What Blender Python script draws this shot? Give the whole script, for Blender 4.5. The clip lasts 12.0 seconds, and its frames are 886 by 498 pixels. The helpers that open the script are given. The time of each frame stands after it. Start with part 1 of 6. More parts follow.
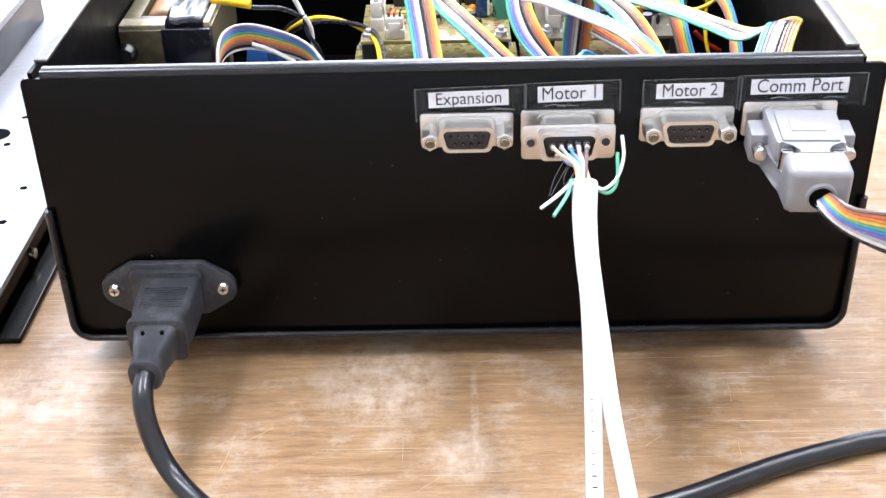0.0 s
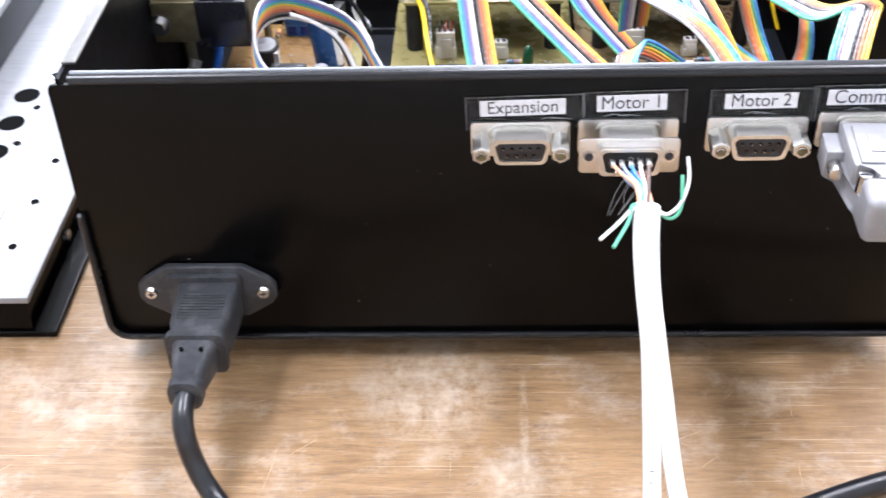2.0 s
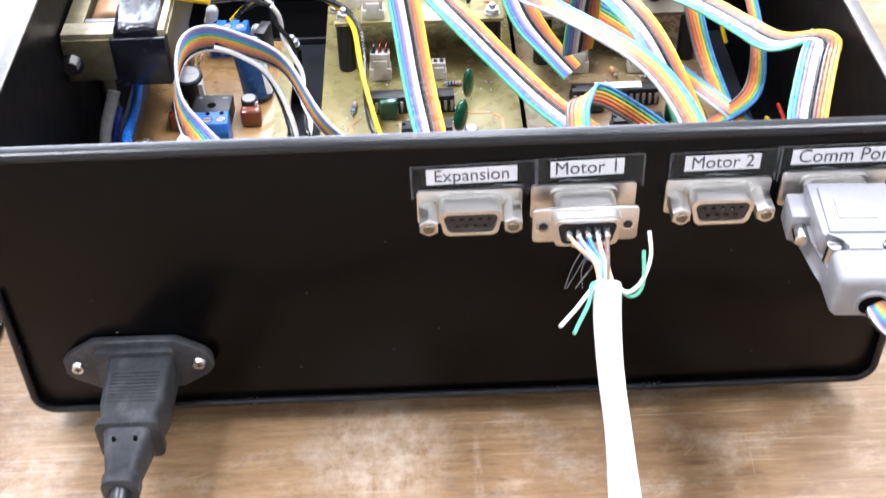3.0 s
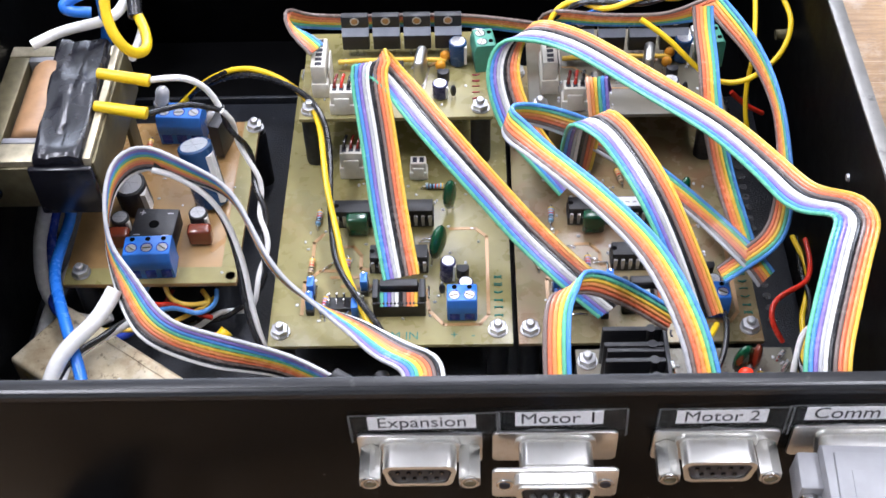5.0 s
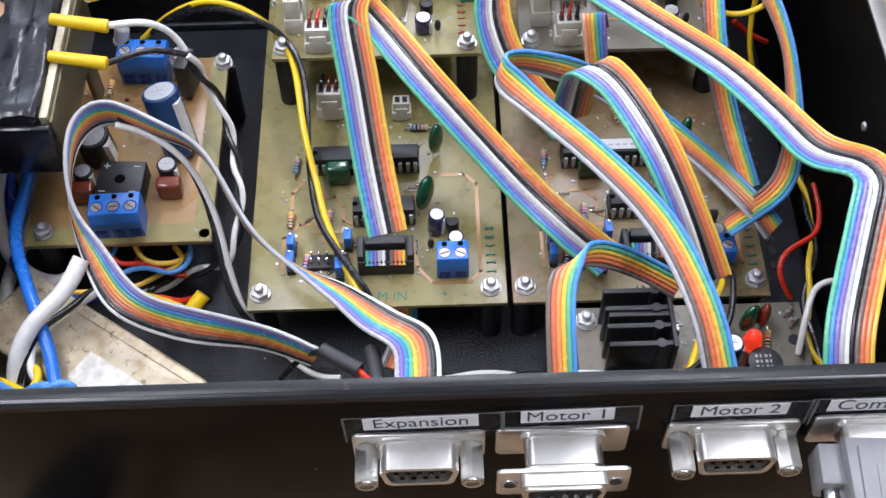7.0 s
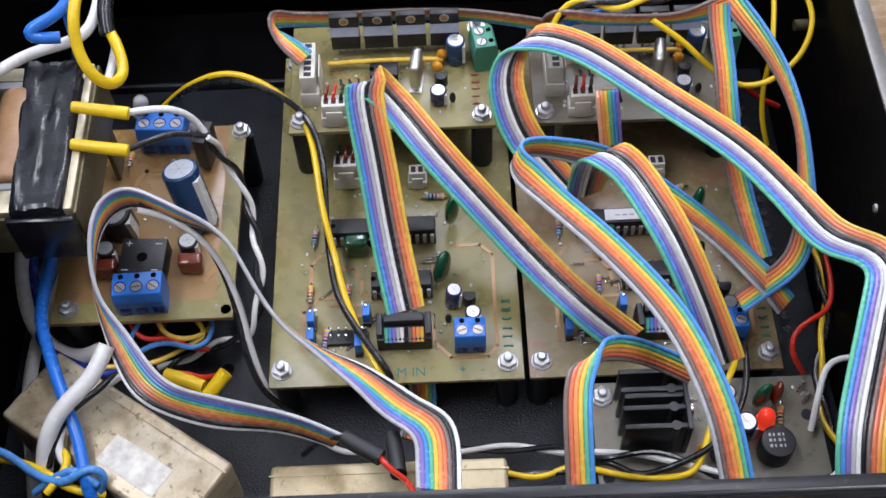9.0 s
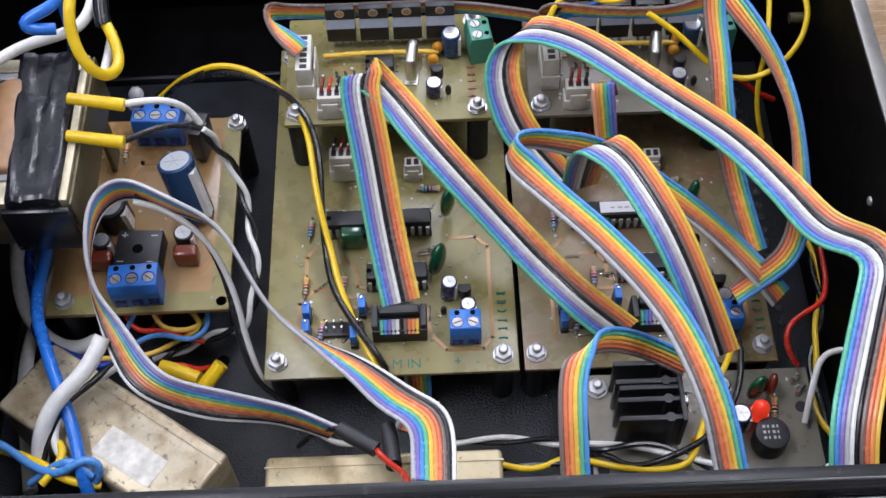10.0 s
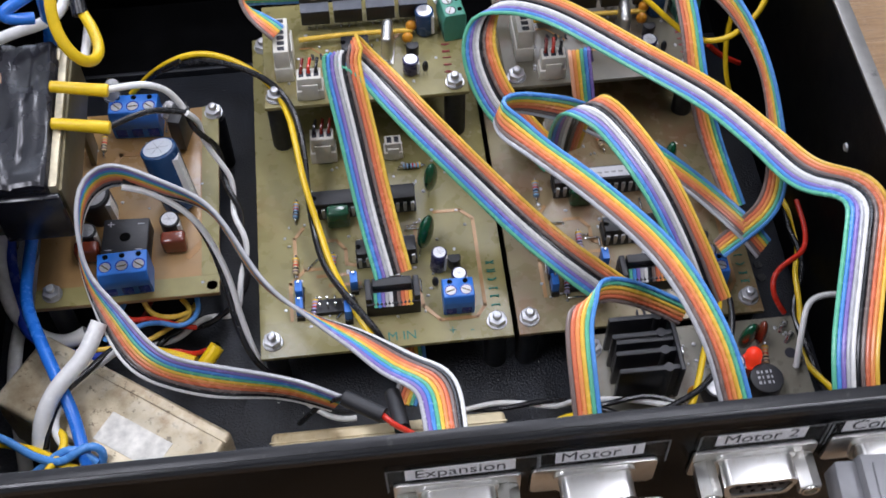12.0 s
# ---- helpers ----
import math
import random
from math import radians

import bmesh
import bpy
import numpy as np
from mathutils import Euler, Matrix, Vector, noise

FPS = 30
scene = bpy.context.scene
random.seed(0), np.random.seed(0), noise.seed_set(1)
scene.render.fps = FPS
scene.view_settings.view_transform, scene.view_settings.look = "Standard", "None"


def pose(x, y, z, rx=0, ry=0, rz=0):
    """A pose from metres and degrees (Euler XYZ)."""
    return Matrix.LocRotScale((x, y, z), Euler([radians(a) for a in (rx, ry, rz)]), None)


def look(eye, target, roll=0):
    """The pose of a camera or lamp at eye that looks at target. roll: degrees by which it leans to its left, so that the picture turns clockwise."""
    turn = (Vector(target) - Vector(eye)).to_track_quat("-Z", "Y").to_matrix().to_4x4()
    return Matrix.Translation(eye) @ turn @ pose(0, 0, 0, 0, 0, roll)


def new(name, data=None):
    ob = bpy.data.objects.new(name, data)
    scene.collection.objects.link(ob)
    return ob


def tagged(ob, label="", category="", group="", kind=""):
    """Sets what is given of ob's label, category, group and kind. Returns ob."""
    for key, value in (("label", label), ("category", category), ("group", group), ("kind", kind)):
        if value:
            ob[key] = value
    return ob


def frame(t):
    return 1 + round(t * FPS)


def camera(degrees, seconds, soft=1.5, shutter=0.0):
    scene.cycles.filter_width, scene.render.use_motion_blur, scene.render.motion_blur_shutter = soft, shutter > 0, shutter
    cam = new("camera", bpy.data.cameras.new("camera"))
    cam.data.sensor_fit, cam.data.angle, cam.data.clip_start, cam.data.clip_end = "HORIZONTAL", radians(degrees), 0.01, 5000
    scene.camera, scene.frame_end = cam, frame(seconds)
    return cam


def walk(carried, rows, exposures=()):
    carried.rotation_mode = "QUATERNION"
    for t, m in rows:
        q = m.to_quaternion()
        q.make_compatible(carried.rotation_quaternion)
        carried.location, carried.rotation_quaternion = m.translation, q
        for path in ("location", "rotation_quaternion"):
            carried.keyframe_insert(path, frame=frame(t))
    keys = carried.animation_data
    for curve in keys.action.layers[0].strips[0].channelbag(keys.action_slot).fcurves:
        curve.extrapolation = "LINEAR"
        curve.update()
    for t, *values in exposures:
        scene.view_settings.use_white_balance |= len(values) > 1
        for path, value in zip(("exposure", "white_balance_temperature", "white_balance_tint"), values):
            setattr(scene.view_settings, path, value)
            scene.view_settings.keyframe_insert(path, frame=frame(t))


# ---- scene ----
cam = camera(39.9, 12.0, 1.5, 0.5)
PATH = [
    (0, (0.01, -0.377, 0.28), (-0.019, 1.324, -0.772), -1.5),
    (0.5, (0.01, -0.374, 0.281), (-0.012, 1.321, -0.781), -1.5),
    (1, (0.022, -0.37, 0.286), (-0.076, 1.3, -0.811), -2.0),
    (1.5, (0.027, -0.358, 0.298), (-0.153, 1.277, -0.841), -3.3),
    (2, (0.005, -0.331, 0.31), (-0.083, 1.239, -0.925), -2.4),
    (2.5, (0.007, -0.311, 0.316), (-0.008, 1.213, -0.979), -1.7),
    (3, (-0.001, -0.283, 0.331), (0.028, 1.206, -1.004), -1.4),
    (3.5, (0.004, -0.258, 0.343), (0.052, 1.204, -1.022), -0.1),
    (3.7, (0.0, -0.24, 0.359), (0.062, 1.157, -1.071), 0.7),
    (5.3, (0.029, -0.161, 0.364), (-0.027, 1.142, -1.152), -2.6),
    (5.5, (0.027, -0.158, 0.364), (-0.016, 1.135, -1.161), -2.3),
    (6, (0.026, -0.148, 0.366), (0.005, 1.1, -1.196), -2.1),
    (6.5, (0.021, -0.136, 0.364), (0.024, 1.035, -1.258), -1.7),
    (6.7, (0.02, -0.133, 0.363), (0.028, 1.021, -1.27), -1.4),
    (8.3, (0.016, -0.11, 0.375), (0.018, 0.955, -1.318), -1.6),
    (8.5, (0.017, -0.109, 0.378), (0.012, 0.97, -1.307), -2.1),
    (9, (0.018, -0.103, 0.388), (0.006, 0.986, -1.29), -2.8),
    (9.5, (0.019, -0.102, 0.389), (0.001, 0.99, -1.286), -3.1),
    (10, (0.018, -0.104, 0.388), (0.013, 0.977, -1.294), -2.4),
    (10.5, (0.015, -0.108, 0.389), (0.008, 0.972, -1.294), -2.3),
    (11, (0.015, -0.111, 0.388), (-0.018, 0.958, -1.302), -2.2),
    (11.5, (0.011, -0.114, 0.39), (0.03, 0.977, -1.287), -2.0),
    (12, (-0.002, -0.12, 0.382), (0.108, 0.989, -1.278), -0.6),
]
walk(cam, [(t, look(eye, target, roll)) for t, eye, target, roll in PATH], [(0.0, 0.72), (3.7, 0.78), (5.3, -0.08), (6.7, -0.28), (8.3, -0.6), (12.0, -0.75)])

# ---- light ----
world = bpy.data.worlds.new("room_air")
scene.world = world
world.use_nodes = True
world.node_tree.nodes["Background"].inputs[0].default_value = (0.9, 0.95, 1.0, 1)
world.node_tree.nodes["Background"].inputs[1].default_value = 0.1


def lamp(x, y, z, sx, sy, watts, colour=(0.93, 0.95, 1.12)):
    d = bpy.data.lights.new("tube_light", "AREA")
    d.shape, d.size, d.size_y, d.energy, d.color = "RECTANGLE", sx, sy, watts, colour
    new("tube_light", d).matrix_world = pose(x, y, z)


LAMPS = ((-0.7, 0.0), (0.75, 0.3), (0.1, 1.6))
for lx, ly in LAMPS:
    lamp(lx, ly, 1.84, 0.3, 1.2, 25)
sky = bpy.data.lights.new("window_light", "AREA")
sky.shape, sky.size, sky.size_y, sky.energy, sky.color = "RECTANGLE", 2.7, 1.15, 90, (0.84, 0.93, 1.14)
new("window_light", sky).matrix_world = pose(-0.45, 2.53, 0.95, -90)


# ---- materials ----
def material(name, colour, rough=0.5, metal=0.0, grain=0.08, scale=400.0, bump=0.1, coat=0.0, stretch=(1, 1, 1), spec=0.5, stains=()):
    m = bpy.data.materials.new(name)
    m.use_nodes = True
    nt = m.node_tree
    b = nt.nodes["Principled BSDF"]
    co = nt.nodes.new("ShaderNodeTexCoord")
    mp = nt.nodes.new("ShaderNodeMapping")
    mp.inputs["Scale"].default_value = stretch
    nt.links.new(co.outputs["Object"], mp.inputs[0])
    fine = nt.nodes.new("ShaderNodeTexNoise")
    fine.inputs["Scale"].default_value, fine.inputs["Detail"].default_value = scale, 6
    broad = nt.nodes.new("ShaderNodeTexNoise")
    broad.inputs["Scale"].default_value, broad.inputs["Detail"].default_value = scale / 12, 4
    for n in (fine, broad):
        nt.links.new(mp.outputs[0], n.inputs[0])
    add = nt.nodes.new("ShaderNodeMath")
    add.operation = "ADD"
    nt.links.new(fine.outputs["Fac"], add.inputs[0])
    nt.links.new(broad.outputs["Fac"], add.inputs[1])
    rng = nt.nodes.new("ShaderNodeMapRange")
    rng.inputs["From Min"].default_value, rng.inputs["From Max"].default_value = 0.6, 1.4
    rng.inputs["To Min"].default_value, rng.inputs["To Max"].default_value = 1 - grain * 2, 1 + grain * 2
    nt.links.new(add.outputs[0], rng.inputs[0])
    mul = nt.nodes.new("ShaderNodeVectorMath")
    mul.operation = "SCALE"
    mul.inputs[0].default_value = colour
    nt.links.new(rng.outputs[0], mul.inputs["Scale"])
    tint = mul.outputs[0]
    # stains: colour, size, where they begin and end, strength
    for k, (dirt, size, lo, hi, force) in enumerate(stains):
        n = nt.nodes.new("ShaderNodeTexNoise")
        n.noise_dimensions = "4D"
        n.inputs["W"].default_value = 3.7 * (k + 1)
        n.inputs["Scale"].default_value, n.inputs["Detail"].default_value, n.inputs["Roughness"].default_value = size, 7, 0.62
        nt.links.new(mp.outputs[0], n.inputs["Vector"])
        r = nt.nodes.new("ShaderNodeMapRange")
        r.inputs["From Min"].default_value, r.inputs["From Max"].default_value, r.inputs["To Max"].default_value = lo, hi, force
        nt.links.new(n.outputs["Fac"], r.inputs[0])
        x = nt.nodes.new("ShaderNodeMix")
        x.data_type = "RGBA"
        x.inputs["B"].default_value = (*dirt, 1)
        nt.links.new(r.outputs[0], x.inputs[0])
        nt.links.new(tint, x.inputs["A"])
        tint = x.outputs["Result"]
    nt.links.new(tint, b.inputs["Base Color"])
    rr = nt.nodes.new("ShaderNodeMapRange")
    rr.inputs["From Min"].default_value, rr.inputs["From Max"].default_value = 0.6, 1.4
    rr.inputs["To Min"].default_value, rr.inputs["To Max"].default_value = max(0.02, rough - min(0.1, grain)), min(1, rough + min(0.1, grain))
    nt.links.new(add.outputs[0], rr.inputs[0])
    nt.links.new(rr.outputs[0], b.inputs["Roughness"])
    b.inputs["Metallic"].default_value = metal
    b.inputs["Coat Weight"].default_value = coat
    b.inputs["Specular IOR Level"].default_value = spec
    if bump:
        bp = nt.nodes.new("ShaderNodeBump")
        bp.inputs["Strength"].default_value, bp.inputs["Distance"].default_value = bump, 0.0004
        nt.links.new(fine.outputs["Fac"], bp.inputs["Height"])
        nt.links.new(bp.outputs[0], b.inputs["Normal"])
    return m


def wood():
    m = bpy.data.materials.new("worn_varnished_wood")
    m.use_nodes = True
    nt = m.node_tree
    b = nt.nodes["Principled BSDF"]
    co = nt.nodes.new("ShaderNodeTexCoord")

    def noise_at(sx, sy, scale, detail, rough=0.6, turn=0.0):
        mp = nt.nodes.new("ShaderNodeMapping")
        mp.inputs["Scale"].default_value = (sx, sy, 1)
        mp.inputs["Rotation"].default_value = (0, 0, turn)
        nt.links.new(co.outputs["Object"], mp.inputs[0])
        n = nt.nodes.new("ShaderNodeTexNoise")
        n.inputs["Scale"].default_value, n.inputs["Detail"].default_value, n.inputs["Roughness"].default_value = scale, detail, rough
        nt.links.new(mp.outputs[0], n.inputs[0])
        return n

    def ramp(src, stops):
        r = nt.nodes.new("ShaderNodeValToRGB")
        r.color_ramp.elements[0].position, r.color_ramp.elements[0].color = stops[0][0], (*stops[0][1], 1)
        r.color_ramp.elements[1].position, r.color_ramp.elements[1].color = stops[-1][0], (*stops[-1][1], 1)
        for p, c in stops[1:-1]:
            r.color_ramp.elements.new(p).color = (*c, 1)
        nt.links.new(src, r.inputs[0])
        return r

    def mix(a, bb, fac, mode="MIX"):
        x = nt.nodes.new("ShaderNodeMix")
        x.data_type, x.blend_type = "RGBA", mode
        nt.links.new(a, x.inputs["A"])
        if isinstance(bb, tuple):
            x.inputs["B"].default_value = (*bb, 1)
        else:
            nt.links.new(bb, x.inputs["B"])
        if isinstance(fac, float):
            x.inputs[0].default_value = fac
        else:
            nt.links.new(fac, x.inputs[0])
        return x.outputs["Result"]

    grain = noise_at(9, 80, 4.0, 12, 0.70)
    base = ramp(grain.outputs["Fac"], [(0.30, (0.175, 0.098, 0.046)), (0.5, (0.300, 0.183, 0.090)), (0.70, (0.375, 0.250, 0.145))]).outputs[0]
    pores = noise_at(42, 560, 3.0, 6, 0.7)
    dark = ramp(pores.outputs["Fac"], [(0.54, (0, 0, 0)), (0.64, (0.75, 0.75, 0.75))]).outputs[0]
    col = mix(base, (0.135, 0.105, 0.092), dark)
    blot = noise_at(1.0, 0.55, 17.0, 5, 0.6)
    brown = ramp(blot.outputs["Fac"], [(0.48, (0, 0, 0)), (0.66, (0.5, 0.5, 0.5))]).outputs[0]
    col = mix(col, (0.125, 0.070, 0.036), brown)
    wear = noise_at(1.0, 1.3, 34.0, 10, 0.76)
    pale = ramp(wear.outputs["Fac"], [(0.50, (0, 0, 0)), (0.70, (0.55, 0.55, 0.55))]).outputs[0]
    col = mix(col, (0.53, 0.45, 0.37), pale)
    for turn, place in ((0.5, 0.63), (-0.9, 0.64), (1.45, 0.63)):
        s = noise_at(5, 420, 2.6, 3, 0.5, turn)
        line = ramp(s.outputs["Fac"], [(place, (0, 0, 0)), (place + 0.05, (0.5, 0.5, 0.5))]).outputs[0]
        gate = noise_at(1, 1, 9.0 + turn, 3)
        few = ramp(gate.outputs["Fac"], [(0.5, (0, 0, 0)), (0.62, (1, 1, 1))]).outputs[0]
        col = mix(col, (0.72, 0.60, 0.46), mix(line, few, 1.0, "MULTIPLY"))
    # rubbed patches: middle, size and strength
    for px, py, sx, sy, force in ((-0.020, -0.268, 0.030, 0.032, 0.75), (0.010, -0.310, 0.014, 0.016, 0.6), (0.014, -0.285, 0.0020, 0.030, 0.5), (-0.150, -0.270, 0.04, 0.03, 0.3), (0.10, -0.27, 0.012, 0.010, 0.4)):
        mp = nt.nodes.new("ShaderNodeMapping")
        mp.vector_type = "TEXTURE"
        mp.inputs["Location"].default_value, mp.inputs["Scale"].default_value = (px, py, 0), (sx, sy, 0.05)
        nt.links.new(co.outputs["Object"], mp.inputs[0])
        g = nt.nodes.new("ShaderNodeTexGradient")
        g.gradient_type = "SPHERICAL"
        nt.links.new(mp.outputs[0], g.inputs[0])
        rub = noise_at(110, 85, 1.0, 10, 0.8)
        worn = ramp(rub.outputs["Fac"], [(0.40, (0, 0, 0)), (0.62, (force, force, force))]).outputs[0]
        near = ramp(g.outputs["Fac"], [(0.0, (0, 0, 0)), (0.55, (1, 1, 1))]).outputs[0]
        col = mix(col, (0.58, 0.48, 0.38), mix(worn, near, 1.0, "MULTIPLY"))
    nt.links.new(col, b.inputs["Base Color"])
    b.inputs["Roughness"].default_value = 0.34
    b.inputs["Coat Weight"].default_value = 0.14
    b.inputs["Coat Roughness"].default_value = 0.16
    bp = nt.nodes.new("ShaderNodeBump")
    bp.inputs["Strength"].default_value, bp.inputs["Distance"].default_value = 0.07, 0.0005
    nt.links.new(grain.outputs["Fac"], bp.inputs["Height"])
    nt.links.new(bp.outputs[0], b.inputs["Normal"])
    return m


WOOD = wood()
CASE = material("black_satin_paint", (0.0012, 0.0012, 0.0013), 0.25, 0, 0.0, 900, 0.0, spec=0.13)
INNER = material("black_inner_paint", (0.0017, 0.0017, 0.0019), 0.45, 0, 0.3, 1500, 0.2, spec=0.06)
FLOORP = material("black_textured_paint", (0.010, 0.0118, 0.0165), 0.46, 0, 0.5, 1300, 1.0, spec=0.42, stains=[((0.045, 0.045, 0.048), 900, 0.62, 0.70, 0.8), ((0.022, 0.022, 0.024), 40, 0.54, 0.7, 0.5)])
RIMM = material("worn_bare_rim", (0.17, 0.165, 0.155), 0.36, 0.5, 0.10, 300, 0.05, stains=[((0.03, 0.03, 0.03), 160, 0.60, 0.68, 0.7)])
STEEL = material("nickel_plated_steel", (0.66, 0.65, 0.625), 0.32, 1.0, 0.02, 500, 0.02, stains=[((0.48, 0.44, 0.37), 220, 0.52, 0.66, 0.4)])
ZINC = material("zinc_plated_screw", (0.58, 0.575, 0.57), 0.24, 1.0, 0.03, 900, 0.0)
BRASS = material("dull_steel_lamination", (0.52, 0.46, 0.33), 0.45, 0.7, 0.2, 300, 0.2)
TIN = material("stained_tin_plate", (0.52, 0.44, 0.30), 0.40, 0.3, 0.10, 260, 0.12, stains=[((0.24, 0.165, 0.09), 60, 0.47, 0.62, 0.7), ((0.10, 0.07, 0.04), 420, 0.57, 0.64, 0.8), ((0.60, 0.55, 0.44), 50, 0.52, 0.60, 0.5)])
CREAM = material("cream_tin_plate", (0.60, 0.50, 0.31), 0.40, 0.25, 0.10, 200, 0.1, stains=[((0.36, 0.25, 0.12), 70, 0.49, 0.64, 0.7), ((0.12, 0.085, 0.05), 460, 0.59, 0.66, 0.7)])
OLIVE = material("dark_clamping_steel", (0.13, 0.11, 0.06), 0.45, 0.5, 0.25, 300, 0.2)
ALU = material("brushed_aluminium", (0.30, 0.305, 0.315), 0.5, 0.25, 0.06, 300, 0.1, stretch=(1, 12, 1), stains=[((0.20, 0.20, 0.21), 60, 0.5, 0.7, 0.6)])
BPLAST = material("black_moulded_plastic", (0.015, 0.0165, 0.020), 0.45, 0, 0.35, 500, 0.25, spec=0.35, stains=[((0.06, 0.06, 0.062), 130, 0.55, 0.75, 0.5)])
DUSTY = material("dusty_black_plastic", (0.024, 0.026, 0.030), 0.5, 0, 0.3, 500, 0.25, spec=0.4, stains=[((0.10, 0.10, 0.105), 120, 0.50, 0.72, 0.6), ((0.16, 0.16, 0.165), 900, 0.64, 0.72, 0.5)])
RUBBER = material("black_cable_rubber", (0.008, 0.0088, 0.0115), 0.30, 0, 0.01, 900, 0.0)
GREYPL = material("light_grey_plastic", (0.255, 0.255, 0.268), 0.42, 0, 0.05, 300, 0.05)
PAPER = material("white_paper", (0.82, 0.82, 0.85), 0.7, 0, 0.03, 500, 0.05)
HOLE = material("dark_bore", (0.003, 0.003, 0.003), 0.9, 0, 0.05, 500, 0, spec=0.05)
INK = material("black_ink", (0.02, 0.02, 0.03), 0.6, 0, 0.05, 500, 0)
GINK = material("green_pen_ink", (0.01, 0.14, 0.10), 0.5, 0, 0.3, 900, 0)
RINK = material("red_pen_ink", (0.30, 0.05, 0.06), 0.5, 0, 0.3, 900, 0)
PCB = material("bare_glass_fibre_board", (0.250, 0.218, 0.088), 0.28, 0, 0.10, 160, 0.05, stains=[((0.20, 0.125, 0.045), 38, 0.52, 0.72, 0.7), ((0.31, 0.28, 0.15), 22, 0.55, 0.75, 0.6)])
PCBT = material("brown_glass_fibre_board", (0.33, 0.195, 0.078), 0.30, 0, 0.10, 120, 0.05, stains=[((0.22, 0.115, 0.042), 30, 0.50, 0.72, 0.7), ((0.35, 0.25, 0.125), 46, 0.55, 0.7, 0.6)])
PCBR = material("brownish_glass_fibre_board", (0.235, 0.195, 0.100), 0.28, 0, 0.10, 160, 0.05, stains=[((0.235, 0.115, 0.066), 30, 0.46, 0.64, 0.8)])
PCBG = material("grey_glass_fibre_board", (0.215, 0.200, 0.160), 0.30, 0, 0.09, 120, 0.05, stains=[((0.16, 0.085, 0.045), 55, 0.52, 0.70, 0.75)])
# board colour darkened for the shade over the far daughter board
PCBD = material("shade_darkened_board", (0.150, 0.135, 0.098), 0.32, 0, 0.09, 120, 0.05, stains=[((0.11, 0.062, 0.034), 45, 0.50, 0.68, 0.7)])
COPPER = material("copper_trace_under_lacquer", (0.36, 0.20, 0.08), 0.35, 0.1, 0.1, 300, 0)
SOLDER = material("solder_tin", (0.70, 0.70, 0.70), 0.25, 1.0, 0.1, 900, 0.1)
TBLUE = material("blue_terminal_plastic", (0.025, 0.17, 0.60), 0.38, 0, 0.06, 400, 0.05)
TGREEN = material("green_terminal_plastic", (0.06, 0.27, 0.19), 0.42, 0, 0.06, 400, 0.05)
SCREW = material("dull_clamping_screw", (0.36, 0.36, 0.37), 0.42, 0.7, 0.1, 900, 0.1)
DGRN = material("shaded_green_plastic", (0.015, 0.075, 0.055), 0.5, 0, 0.06, 400, 0.05)
IVORY = material("ivory_nylon_header", (0.66, 0.63, 0.56), 0.45, 0, 0.06, 400, 0.05)
CHIP = material("black_epoxy_package", (0.014, 0.014, 0.017), 0.45, 0, 0.15, 900, 0.2)
CAPB = material("dark_blue_capacitor_sleeve", (0.016, 0.055, 0.145), 0.26, 0, 0.06, 400, 0.02)
CAPN = material("navy_capacitor_sleeve", (0.03, 0.03, 0.09), 0.28, 0, 0.1, 400, 0.02)
CAPTOP = material("aluminium_can_top", (0.55, 0.55, 0.57), 0.38, 0.8, 0.05, 400, 0.1)
FGREEN = material("green_film_capacitor", (0.004, 0.07, 0.03), 0.2, 0, 0.1, 400, 0.05, coat=0.5)
FBROWN = material("brown_film_capacitor", (0.16, 0.030, 0.014), 0.22, 0, 0.1, 400, 0.05, coat=0.5)
TANT = material("orange_ceramic_capacitor", (0.65, 0.27, 0.02), 0.35, 0, 0.08, 400, 0.05)
RBODY = material("pale_resistor_body", (0.55, 0.42, 0.24), 0.4, 0, 0.1, 900, 0.05)
RBLUE = material("blue_resistor_body", (0.22, 0.42, 0.62), 0.4, 0, 0.1, 900, 0.05)
LEDR = material("red_led_epoxy", (0.75, 0.03, 0.015), 0.15, 0, 0.02, 400, 0)
LEDR.node_tree.nodes["Principled BSDF"].inputs["Emission Color"].default_value = (1, 0.06, 0.02, 1)
LEDR.node_tree.nodes["Principled BSDF"].inputs["Emission Strength"].default_value = 0.7
TAPEB = material("black_insulating_tape", (0.013, 0.013, 0.018), 0.27, 0, 0.2, 150, 0.3, stains=[((0.075, 0.07, 0.085), 60, 0.55, 0.75, 0.5)])
COIL = material("brown_coil_paper", (0.36, 0.20, 0.10), 0.5, 0, 0.18, 180, 0.2)
YELP = material("yellow_insulation", (0.80, 0.53, 0.012), 0.36, 0, 0.06, 500, 0.05)
SCRATCH = material("pale_scratched_varnish", (0.44, 0.33, 0.22), 0.7, 0, 0.1, 900, 0)
WALLM = material("painted_wall", (0.72, 0.72, 0.70), 0.8, 0, 0.03, 20, 0.05)
FLOORM = material("grey_vinyl_floor", (0.35, 0.34, 0.32), 0.5, 0, 0.08, 30, 0.05)
GLOW = bpy.data.materials.new("lit_tube_diffuser")
GLOW.use_nodes = True
GLOW.node_tree.nodes["Principled BSDF"].inputs["Emission Color"].default_value = (1, 0.98, 0.95, 1)
GLOW.node_tree.nodes["Principled BSDF"].inputs["Emission Strength"].default_value = 4.0
FILM = bpy.data.materials.new("clear_sticky_tape")
FILM.use_nodes = True
fb = FILM.node_tree.nodes["Principled BSDF"]
fb.inputs["Base Color"].default_value = (0.3, 0.3, 0.3, 1)
fb.inputs["Roughness"].default_value, fb.inputs["Alpha"].default_value = 0.08, 0.035
